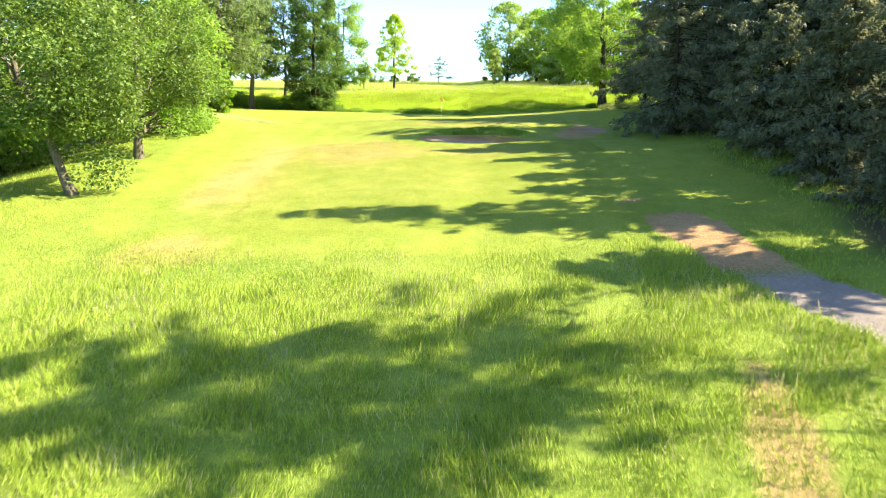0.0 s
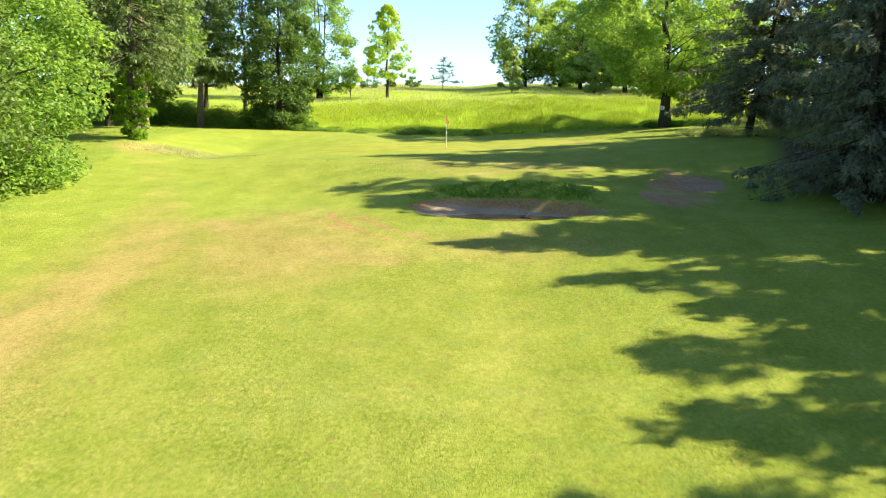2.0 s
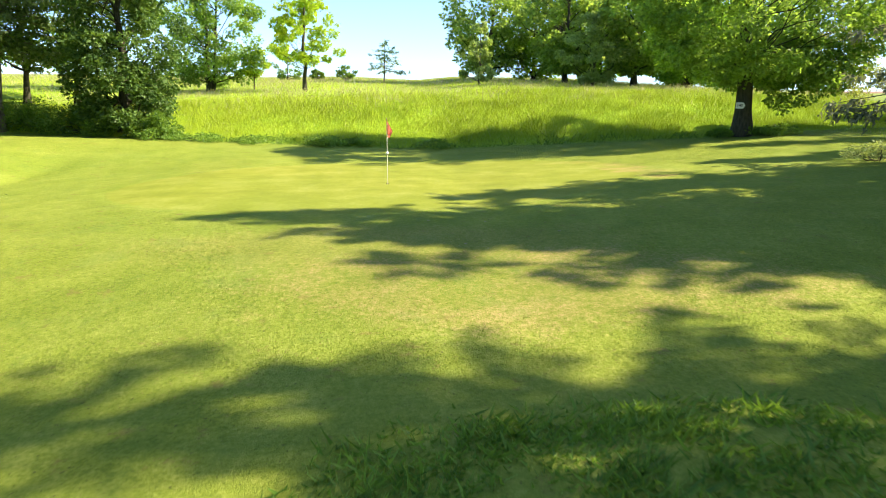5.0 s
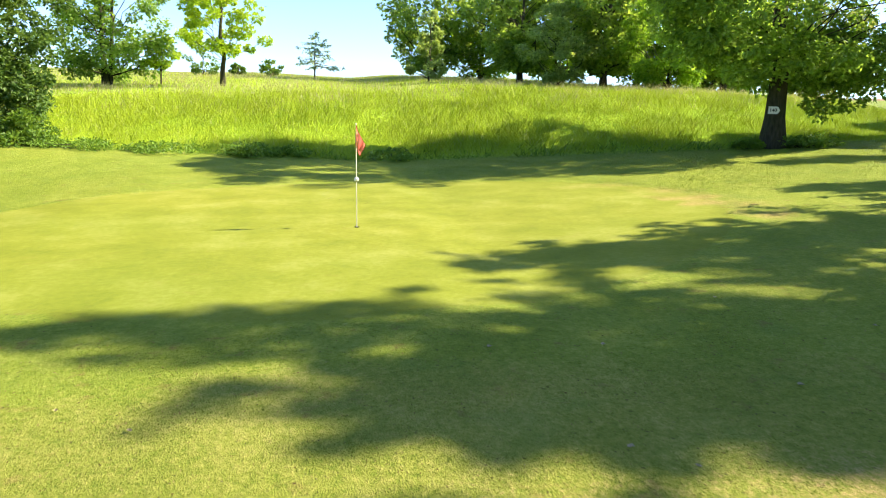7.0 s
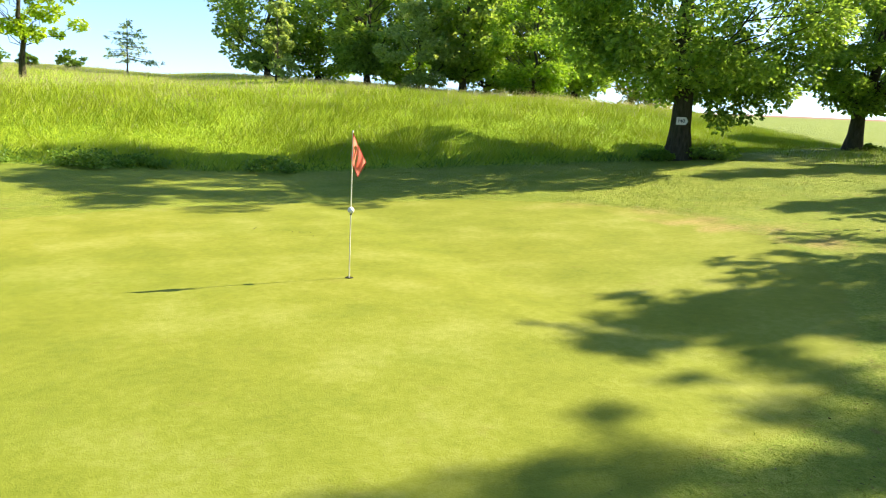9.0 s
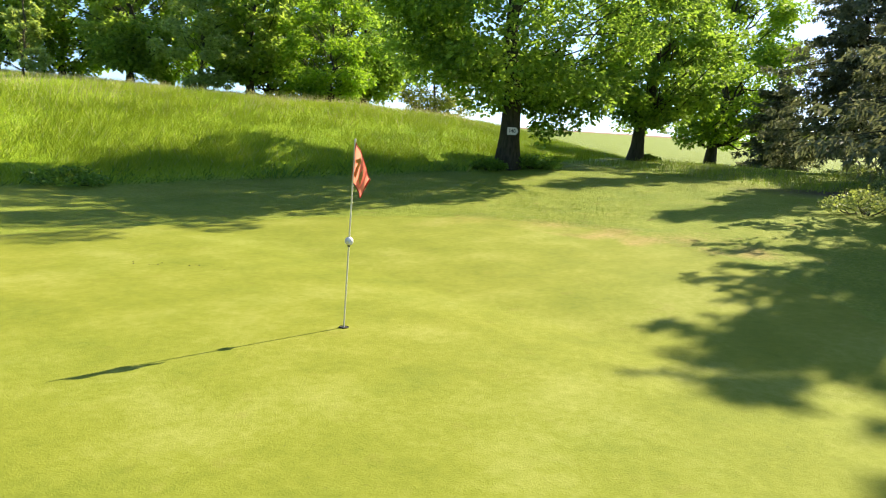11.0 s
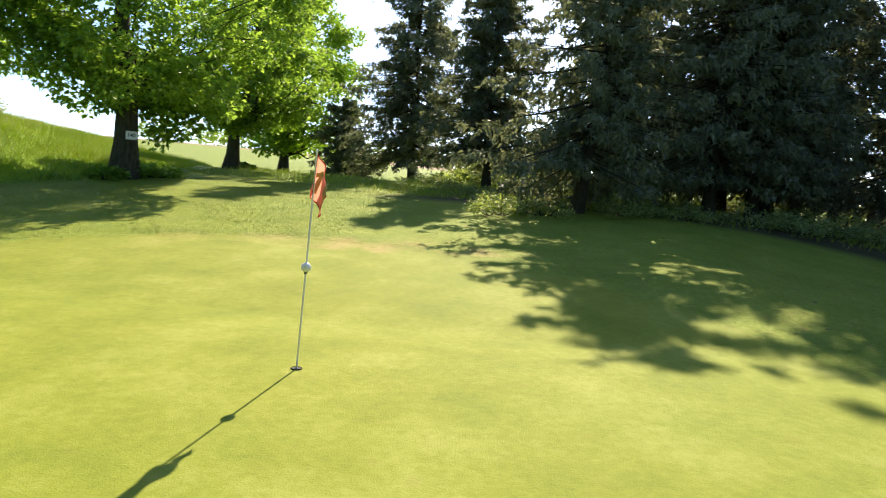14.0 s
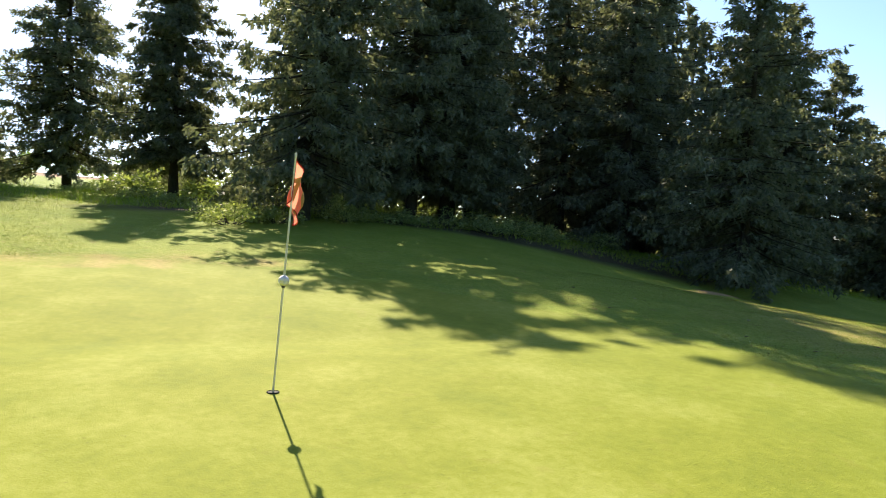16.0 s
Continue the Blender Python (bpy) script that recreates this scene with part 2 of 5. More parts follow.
def ground_material():
    m, nt, nodes, links = material("golf course ground")
    pos = nodes.new("ShaderNodeTexCoord").outputs["Object"]

    def mask(name):
        a = nodes.new("ShaderNodeAttribute")
        a.attribute_name = name
        return a.outputs["Fac"]

    n_big = noise_tex(nt, 0.09, 4.0, 0.6, pos)
    n_mid = noise_tex(nt, 0.7, 5.0, 0.62, pos)
    n_fine = noise_tex(nt, 9.0, 5.0, 0.7, pos)
    n_grain = noise_tex(nt, 24.0, 3.0, 0.7, pos)
    n_hair = noise_tex(nt, 60.0, 3.0, 0.7, pos)
    mot = calc(nt, "ADD", calc(nt, "MULTIPLY", n_mid, 0.24), calc(nt, "ADD", calc(nt, "MULTIPLY", n_fine, 0.34), calc(nt, "ADD", calc(nt, "MULTIPLY", n_grain, 0.32), calc(nt, "MULTIPLY", n_hair, 0.20))))
    mot = calc(nt, "ADD", calc(nt, "MULTIPLY", calc(nt, "SUBTRACT", mot, 0.55), 1.35), 0.55)
    rough = ramp(nt, mot, [(0.42, (0.105, 0.155, 0.013)), (0.68, (0.26, 0.31, 0.036))])
    mown = ramp(nt, mot, [(0.41, (0.140, 0.186, 0.014)), (0.55, (0.215, 0.256, 0.023)), (0.68, (0.300, 0.322, 0.046))])
    mot_green = calc(nt, "ADD", calc(nt, "MULTIPLY", n_mid, 0.6), calc(nt, "ADD", calc(nt, "MULTIPLY", n_fine, 0.36), calc(nt, "MULTIPLY", n_hair, 0.14)))
    green = ramp(nt, mot_green, [(0.40, (0.160, 0.184, 0.014)), (0.55, (0.214, 0.230, 0.020)), (0.70, (0.28, 0.288, 0.045))])
    dry = ramp(nt, mot, [(0.42, (0.21, 0.180, 0.040)), (0.68, (0.40, 0.312, 0.115))])
    dirt_and_shade = ramp(nt, mot, [(0.42, (0.21, 0.122, 0.052)), (0.68, (0.44, 0.295, 0.145))])
    sand = ramp(nt, calc(nt, "ADD", calc(nt, "MULTIPLY", n_mid, 0.7), calc(nt, "MULTIPLY", n_fine, 0.3)), [(0.38, (0.24, 0.175, 0.105)), (0.66, (0.40, 0.305, 0.20))])
    gravel = ramp(nt, mot, [(0.35, (0.15, 0.132, 0.112)), (0.72, (0.31, 0.27, 0.22))])
    field = ramp(nt, mot, [(0.3, (0.13, 0.185, 0.030)), (0.75, (0.21, 0.26, 0.050))])
    plough = ramp(nt, mot, [(0.3, (0.17, 0.10, 0.065)), (0.75, (0.32, 0.21, 0.14))])
    litter = ramp(nt, mot, [(0.35, (0.035, 0.035, 0.015)), (0.72, (0.11, 0.09, 0.045))])

    def worn(name, lo=0.35, hi=0.65, spread=0.5):
        """A mask whose edge is broken up by the noises."""
        v = calc(nt, "ADD", mask(name), calc(nt, "MULTIPLY", calc(nt, "SUBTRACT", mot, 0.55), spread))
        r = nodes.new("ShaderNodeMapRange")
        r.inputs["From Min"].default_value, r.inputs["From Max"].default_value = lo, hi
        links.new(v, r.inputs["Value"])
        return r.outputs[0]

    col = mix(nt, worn("mown", 0.3, 0.7, 0.6), rough, mown)
    col = mix(nt, worn("green", 0.4, 0.6, 0.2), col, green)
    col = mix(nt, mask("meadow"), col, ramp(nt, mot, [(0.42, (0.15, 0.25, 0.008)), (0.68, (0.36, 0.46, 0.022))]))
    tint = ramp(nt, n_big, [(0.3, (0.86, 0.97, 1.24)), (0.7, (1.03, 1.04, 1.34))])
    col = mix(nt, 1.0, col, tint, "MULTIPLY")
    col = mix(nt, mask("field"), col, field)
    col = mix(nt, mask("plough"), col, plough)
    col = mix(nt, worn("litter", 0.3, 0.8, 0.8), col, litter)
    col = mix(nt, worn("dry", 0.30, 1.10, 0.8), col, dry)
    col = mix(nt, worn("gravel", 0.35, 0.65, 0.9), col, gravel)
    col = mix(nt, worn("dirt_and_shade", 0.35, 0.65, 0.9), col, dirt_and_shade)
    col = mix(nt, mask("sand"), col, sand)
    col = mix(nt, calc(nt, "MULTIPLY", worn("clay", 0.3, 0.7, 0.9), 0.85), col, ramp(nt, mot, [(0.42, (0.20, 0.105, 0.036)), (0.68, (0.42, 0.265, 0.115))]))
    # moss patches, bare brown spots and dark crumbs in the mown turf
    turf = calc(nt, "MULTIPLY", mask("mown"), calc(nt, "SUBTRACT", 1.0, calc(nt, "MULTIPLY", mask("green"), 0.75)))
    n_moss = noise_tex(nt, 1.1, 3.0, 0.6, shifted(nt, pos, 40.0))
    n_bare = noise_tex(nt, 2.3, 4.0, 0.7, shifted(nt, pos, 90.0))
    n_crumb = noise_tex(nt, 16.0, 3.0, 0.75, shifted(nt, pos, 7.0))
    for f, lo, hi, tone, share in ((n_moss, 0.54, 0.66, (0.135, 0.215, 0.042), 0.24), (n_bare, 0.60, 0.70, (0.20, 0.14, 0.05), 0.55), (n_crumb, 0.63, 0.69, (0.06, 0.055, 0.02), 0.7)):
        r = node(nt, "ShaderNodeMapRange", From_Min=lo, From_Max=hi)
        links.new(f, r.inputs["Value"])
        col = mix(nt, calc(nt, "MULTIPLY", calc(nt, "MULTIPLY", r.outputs[0], turf), share), col, tone)
    relief = calc(nt, "MULTIPLY", calc(nt, "ADD", n_hair, n_fine), calc(nt, "SUBTRACT", 1.0, calc(nt, "MULTIPLY", mask("green"), 0.8)))
    surface(nt, col, 0.85, bump=relief, strength=0.8, distance=0.035, gloss=0.10)
    return m


GROUND = ground_material()


def plain_material(name, colour, rough=0.5, speck=0.15, scale=30.0, metal=0.0, gloss=0.5):
    m, nt, nodes, links = material(name)
    pos = nodes.new("ShaderNodeTexCoord").outputs["Object"]
    f = noise_tex(nt, scale, 4.0, 0.6, pos)
    lo = tuple(c * (1 - speck) for c in colour)
    hi = tuple(min(1, c * (1 + speck)) for c in colour)
    surface(nt, ramp(nt, f, [(0.3, lo), (0.7, hi)]), rough, bump=f, strength=0.1, distance=0.003, gloss=gloss)
    for n in nodes:
        if n.type == "BSDF_PRINCIPLED":
            n.inputs["Metallic"].default_value = metal
    return m


# ---- ground ----
def smooth(a, b, v):
    u = np.clip((v - a) / (b - a), 0.0, 1.0)
    return u * u * (3 - 2 * u)

def lift(v, knots):
    """Smooth curve through a few (place, height) knots."""
    k = np.array(knots, float)
    out = np.zeros_like(v) + k[0, 1]
    for (a, za), (b, zb) in zip(k[:-1], k[1:]):
        out = out + (zb - za) * np.clip((v - a) / (b - a), 0, 1)
    return out

def profile(y):
    acc = 0
    for d in (-4.5, -1.5, 1.5, 4.5):
        acc = acc + lift(y + d, ((-120, -15), (0, -7.6), (27, -4.35), (38, -2.65), (48, -1.4), (54, -0.72), (59, -0.02), (64, 0.03), (72, 0.03), (84, 0.28), (140, 0.4)))
    return acc / 4

def foot(x):
    return lift(x, ((-40, 94.5), (-26, 93.0), (-18, 90.0), (-11, 88.2), (-4, 86.6), (6, 85.4), (15, 82.9), (18, 83.6), (26, 85.0), (34, 88.0), (40, 90.5)))

def height(x, y):
    x = np.asarray(x, float); y = np.asarray(y, float)
    z = profile(y)
    # cross slope
    left = lift(-x, ((0.5, 0), (3, -0.10), (8, -0.42), (14, -0.85), (22, -0.9), (30, -2.6), (60, -6.0)))
    lefttop = lift(-x, ((0.0, 0), (3, -0.12), (8, -0.30), (17, -1.2), (23.4, 0.0), (40, -0.2)))
    w = smooth(58, 74, y)
    z = z + left * (1 - w) * (1.45 - 0.45 * smooth(20, 34, y)) + lefttop * w * (1 - smooth(76, 87, y))
    right = lift(x, ((1, 0), (8, 0.58), (18, 1.5), (30, 2.2), (60, 2.6)))
    z = z + right
    # hollow where the ground is worn bare
    z = z - 0.65 * np.exp(-((x - 11.5) / 5.5) ** 2 - ((y - 52) / 7.0) ** 2) - 0.3 * np.exp(-((x + 8) / 4) ** 2 - ((y - 54) / 4.0) ** 2)
    # bank and the meadow above it
    e = y - foot(x)
    crest = lift(x, ((-60, 2.0), (-22, 1.8), (-8, 2.8), (6, 3.35), (14, 2.75), (22, 2.35), (26, 2.05), (30, 1.85), (36, 0.9), (60, 0.0)))
    z = z + crest * (0.9 * smooth(-1.2, 10.5, e) + 0.1 * smooth(6, 15, e))
    far = np.clip(y - 96, 0, None)
    rise = lift(x, ((-60, 0.06), (-25, 0.078), (-12, 0.072), (0, 0.06), (20, 0.06), (45, 0.035), (90, 0.022)))
    z = z + rise * np.minimum(far, 60) + 0.006 * np.clip(far - 60, 0, 400)
    d = 0.85 * x + 0.53 * y
    z = z + 0.044 * np.clip(d - 84, 0, 260) * smooth(28, 55, x) * smooth(25, 75, y)
    return z


def pond_depth(x, y):
    """How far a place lies from the bunker's middle; 1 at its rim."""
    u, v = (x - 1.35) / 3.72, (y - 48.88 + 0.08 * (x - 1.35)) / 1.52
    a = np.arctan2(v, u)
    wob = 1 + 0.05 * np.sin(3 * a + 0.6) + 0.035 * np.sin(5 * a + 2.0) + 0.02 * np.sin(11 * a)
    return np.hypot(u, v) / wob


WATER_Z = -1.55


def land(x, y):
    """The ground with the bunker dug in and a mound behind it."""
    x, y = np.asarray(x, float), np.asarray(y, float)
    z = height(x, y)
    r = pond_depth(x, y)
    z = z + 0.38 * np.exp(-((x - 1.8) / 3.2) ** 2 - ((y - 51.7) / 1.3) ** 2)
    z = np.where(y < 49, np.maximum(z, WATER_Z + 0.08), z) * smooth(1.6, 1.2, r) + z * (1 - smooth(1.6, 1.2, r))
    q = ((x - 1.95) / 2.75) ** 2 + ((y - 48.55) / 1.02) ** 2
    floor_z = WATER_Z - 0.11 + 0.11 * np.minimum(q, 3.2) + 0.02 * np.sin(5 * x + 3 * y) * np.sin(4 * y - 2 * x)
    inside = smooth(1.02, 0.88, r)
    z = z * (1 - inside) + np.minimum(z, floor_z) * inside
    z = z + 0.16 * np.exp(-((x - 10.0) / 1.6) ** 2 - ((y - 54.2) / 1.1) ** 2)
    return z


def axis(spans):
    """Places along one axis: spans of (start, step), the last being the end."""
    out = []
    for (a, step), (b, _) in zip(spans[:-1], spans[1:]):
        out += list(np.linspace(a, b, max(2, int(round((b - a) / step)) + 1))[:-1])
    return np.array(out + [spans[-1][0]])


gx = axis([(-2600, 400), (-600, 60), (-120, 8), (-50, 1.5), (-26, 0.4), (-10, 0.2), (-3.5, 0.14), (6.5, 0.4), (26, 1.5), (60, 6), (150, 40), (700, 300), (2600, 1)])
gy = axis([(-2600, 400), (-400, 50), (-40, 5), (0, 0.5), (42, 0.2), (46, 0.14), (53, 0.4), (62, 0.5), (98, 1.5), (140, 8), (260, 60), (800, 300), (2600, 1)])
GX, GY = np.meshgrid(gx, gy)
GZ = land(GX, GY)
nx, ny = len(gx), len(gy)
ii = np.arange(nx * ny).reshape(ny, nx)
quads = np.stack([ii[:-1, :-1], ii[:-1, 1:], ii[1:, 1:], ii[1:, :-1]], -1).reshape(-1, 4)
ground_me = mesh_of("ground", np.stack([GX, GY, GZ], -1).reshape(-1, 3), quads, GROUND, True)


LATTICE = np.random.default_rng(5).uniform(-1, 1, (256, 256))


def value_noise(x, y):
    """Smooth noise from -1 to 1 over the plan, one step a metre."""
    xi, yi = np.floor(x).astype(int), np.floor(y).astype(int)
    fx, fy = x - xi, y - yi
    fx, fy = fx * fx * (3 - 2 * fx), fy * fy * (3 - 2 * fy)
    a, b = LATTICE[yi % 256, xi % 256], LATTICE[yi % 256, (xi + 1) % 256]
    c, d = LATTICE[(yi + 1) % 256, xi % 256], LATTICE[(yi + 1) % 256, (xi + 1) % 256]
    return (a + (b - a) * fx) * (1 - fy) + (c + (d - c) * fx) * fy


def bend(x, y, amount=1.0, size=0.25):
    x, y = np.asarray(x, float) * size + 31.7, np.asarray(y, float) * size + 11.3
    return amount * (0.75 * value_noise(x, y) + 0.35 * value_noise(2.3 * x + 5, 2.3 * y + 9))


def mown_area(x, y):
    """1 on the mown fairway and its apron, 0 in the rough."""
    w = bend(x, y, 0.8)
    start = 25.6 + 0.012 * x * x + 1.2 * np.exp(-((x - 8) / 3) ** 2)
    left = lift(y, ((20, 12), (34, 16.4), (44, 17.4), (60, 20.5), (72, 22.5), (95, 23)))
    rightmost = lift(y, ((20, 15), (40, 14.0), (50, 15.0), (60, 17), (90, 24)))
    return smooth(-2.5, 1.5, y - start + 1.5 * w) * smooth(-1.2, 1.2, x + left + w) * smooth(-0.7, 0.7, rightmost - x + w) * smooth(-0.3, 0.5, foot(x) - 0.4 - y + 0.3 * w)


def green_area(x, y):
    a = np.arctan2((y - 70.6) / 7.6, (x + 1.5) / 8.6)
    r = np.hypot((x + 1.5) / 8.6, (y - 70.6) / 7.6) / (1 + 0.05 * np.sin(2 * a + 0.5) + 0.03 * np.sin(3 * a))
    return smooth(1.03, 0.97, r)


def patch(x, y, cx, cy, rx, ry, turn=0.0, edge=0.5):
    c, s = math.cos(radians(turn)), math.sin(radians(turn))
    u, v = (x - cx) * c + (y - cy) * s, (y - cy) * c - (x - cx) * s
    return smooth(1 + edge, 1 - edge, np.hypot(u / rx, v / ry) + 0.12 * bend(x, y, 1, 1.9))


def path_strip(x, y):
    """The worn cart path that comes from the lower side and fades out in the fairway."""
    mid = lift(y, ((-30, 33), (10, 15.4), (16.7, 11.9), (22.4, 10.0), (29.2, 8.9), (34, 7.2)))
    half = 1.25 + 0.12 * np.sin(y * 1.7)
    return smooth(half + 0.25, half - 0.25, np.abs(x - mid) + 0.15 * bend(x, y, 1, 2.2)) * smooth(29.6, 28.6, y)


def near_line(x, y, line):
    """Distance over the plan from a bent line."""
    best = np.full(np.shape(x), 1e9)
    for (ax, ay), (bx, by) in zip(line[:-1], line[1:]):
        s = np.clip(((x - ax) * (bx - ax) + (y - ay) * (by - ay)) / ((bx - ax) ** 2 + (by - ay) ** 2), 0, 1)
        best = np.minimum(best, np.hypot(x - ax - s * (bx - ax), y - ay - s * (by - ay)))
    return best


MARKS = [((-4.2, 48.3), (-3.68, 47.56), (-3.1, 46.71), (-2.4, 45.89), (-1.5, 45.2)), ((-7.3, 49.1), (-6.27, 48.11), (-4.94, 46.99), (-4.2, 46.4)),
         ((-5.4, 48.9), (-4.75, 47.55), (-4.16, 46.6), (-3.57, 45.78), (-2.7, 45.1)), ((-8.3, 48.9), (-7.13, 47.32), (-5.9, 46.1)), ((9.4, 55.6), (8.7, 53.4), (8.0, 51.2), (8.2, 48.8)), ((10.4, 54.6), (9.4, 52.4), (8.9, 50.2))]
CART_TRACK = ((-22.0, 69.0), (-17.0, 60.0), (-13.0, 52.0), (-11.0, 44.0), (-12.0, 34.0))
PALE_MARK = ((-9.5, 48.0), (-6.71, 45.35), (-5.4, 44.37), (-3.96, 43.52), (-2.4, 42.9))


def tracks(x, y):
    """Thin curved wheel marks torn into the fairway before the bunker."""
    wob = 0.10 * bend(x, y, 1, 1.6)
    out = 0
    for line, depth in zip(MARKS, (1.0, 0.75, 0.9, 0.6, 0.8, 0.7)):
        out = np.maximum(out, depth * smooth(0.26, 0.03, near_line(x, y, line) + wob))
    return out


sand_r = pond_depth(GX, GY)
masks = {
    "mown": mown_area(GX, GY),
    "green": green_area(GX, GY),
    # bare earth; the broad last patch, at y 57.2, also darkens turf for half shade
    "dirt_and_shade": np.clip(0.8 * smooth(1.02, 0.97, sand_r) + path_strip(GX, GY) * smooth(19, 25, GY) + 0.9 * patch(GX, GY, 9.8, 53.6, 1.4, 1.1) + 0.52 * patch(GX, GY, 8.8, 51.8, 1.7, 2.6, 20) + 0.55 * patch(GX, GY, 8.0, 31.2, 1.2, 0.5, 30) + 0.56 * patch(GX, GY, 6.6, 12.5, 0.9, 4.5, -14) + 0.42 * patch(GX, GY, 4.5, 74.7, 1.3, 0.28, 8) + 0.5 * patch(GX, GY, 9.5, 55.6, 0.5, 1.6, 10) + 0.45 * patch(GX, GY, 7.8, 50.4, 0.7, 1.5, 25) + 0.4 * patch(GX, GY, -9.6, 47.8, 1.1, 0.8) + 0.42 * patch(GX, GY, 1.5, 57.2, 6.5, 2.6), 0, 1),
    "sand": np.clip(smooth(1.0, 0.94, sand_r) + 0.95 * patch(GX, GY, 10.2, 53.2, 1.0, 0.75, -20, 0.3), 0, 1),
    "clay": np.clip(smooth(0.80, 0.92, sand_r) * smooth(1.06, 1.0, sand_r) * smooth(48.9, 49.5, GY) + 0.8 * tracks(GX, GY), 0, 1),
    "gravel": path_strip(GX, GY) * (1 - smooth(19, 25, GY)),
    "dry": np.clip(0.42 * smooth(2.3, 0.1, near_line(GX, GY, CART_TRACK) + 0.5 * bend(GX, GY, 1, 0.9)) + 0.55 * smooth(0.9, 0.1, near_line(GX, GY, PALE_MARK)) + 0.58 * patch(GX, GY, -6.9, 46.0, 3.6, 5.0, 20) + 0.45 * patch(GX, GY, -12.0, 40.0, 2.6, 11.0, 8) + 0.40 * patch(GX, GY, -3.5, 38.0, 8.0, 10.0) + 0.8 * patch(GX, GY, -11.0, 26.5, 2.4, 2.0) + 0.5 * patch(GX, GY, -1.0, 59.8, 6.0, 2.0) + 0.35 * patch(GX, GY, 2.0, 44.5, 4.0, 2.0) + 1.25 * patch(GX, GY, 7.2, 70.6, 0.9, 3.0, 8) * np.clip(0.40 + 0.9 * bend(GX, GY, 1, 1.7), 0, 1) + 0.3 * patch(GX, GY, 7.8, 70.5, 1.3, 5.5, 10) + 0.4 * patch(GX, GY, 5.4, 74.9, 1.6, 0.7) + 0.55 * patch(GX, GY, -20.5, 69.0, 4.0, 2.5) + 0.42 * smooth(104, 120, GY) * smooth(0, -12, GX), 0, 1),
    "meadow": smooth(-0.4, 0.6, GY - foot(GX)) * smooth(150, 120, GY) * smooth(40, 34, GX),
    "field": smooth(110, 150, GY) * smooth(30, 10, GX) + smooth(34, 46, GX) * smooth(86, 94, GY + 0.1 * GX),
    "plough": smooth(205, 212, 0.85 * GX + 0.53 * GY) * smooth(60, 80, GX),
    "litter": smooth(14, 18, GX - 2.0 * np.sin(GY * 0.21)) * smooth(36, 27, GX + bend(GX, GY, 3)) * smooth(75, 67, GY + bend(GX, GY, 3)) * smooth(8, 22, GY + bend(GX, GY, 4)) + smooth(-24, -28, GX + bend(GX, GY, 1.5)) * smooth(-46, -36, GX + bend(GX, GY, 3)) * smooth(66, 54, GY + bend(GX, GY, 3)) * smooth(14, 30, GY + bend(GX, GY, 4)),
}
for key, values in masks.items():
    ground_me.attributes.new(key, "FLOAT", "POINT").data.foreach_set("value", np.clip(values, 0, 1).astype(np.float32).ravel())
tagged(new("ground", ground_me), "mown fairway, pale putting green and rough grass on gentle slopes", "ground", kind="structure")


# ---- trees ----
def ground_at(x, y):
    return float(land(x, y))


def crooked(rng, start, end, r0, r1, steps=6, bendy=0.05):
    start, end = np.array(start, float), np.array(end, float)
    u = np.linspace(0, 1, steps)
    p = start + (end - start) * u[:, None]
    d = np.linalg.norm(end - start)
    p[1:-1] += rng.normal(0, bendy * d, (steps - 2, 3)) * np.sin(np.pi * u[1:-1])[:, None]
    return np.column_stack([p, r0 + (r1 - r0) * u])


def leaf_cloud(rng, centres, radii, count, size, droop=0.25, flat=0.7):
    """Leaves spread through clumps, thicker towards their outside."""
    pick = rng.choice(len(centres), count, p=radii**2 / (radii**2).sum())
    way = unit(rng.normal(size=(count, 3)))
    far = radii[pick] * rng.uniform(0.15, 1.0, count) ** 0.45
    pos = centres[pick] + way * far[:, None] * [1, 1, flat]
    out = unit(way * [1, 1, 0.5] + rng.normal(0, 0.55, (count, 3)) - [0, 0, droop])
    side = unit(np.cross(out, unit(rng.normal(0, 0.55, (count, 3)) + [0, 0, 1])))
    s = size * rng.uniform(0.65, 1.25, count)
    return blades(pos, out, side, s, s * 0.75)


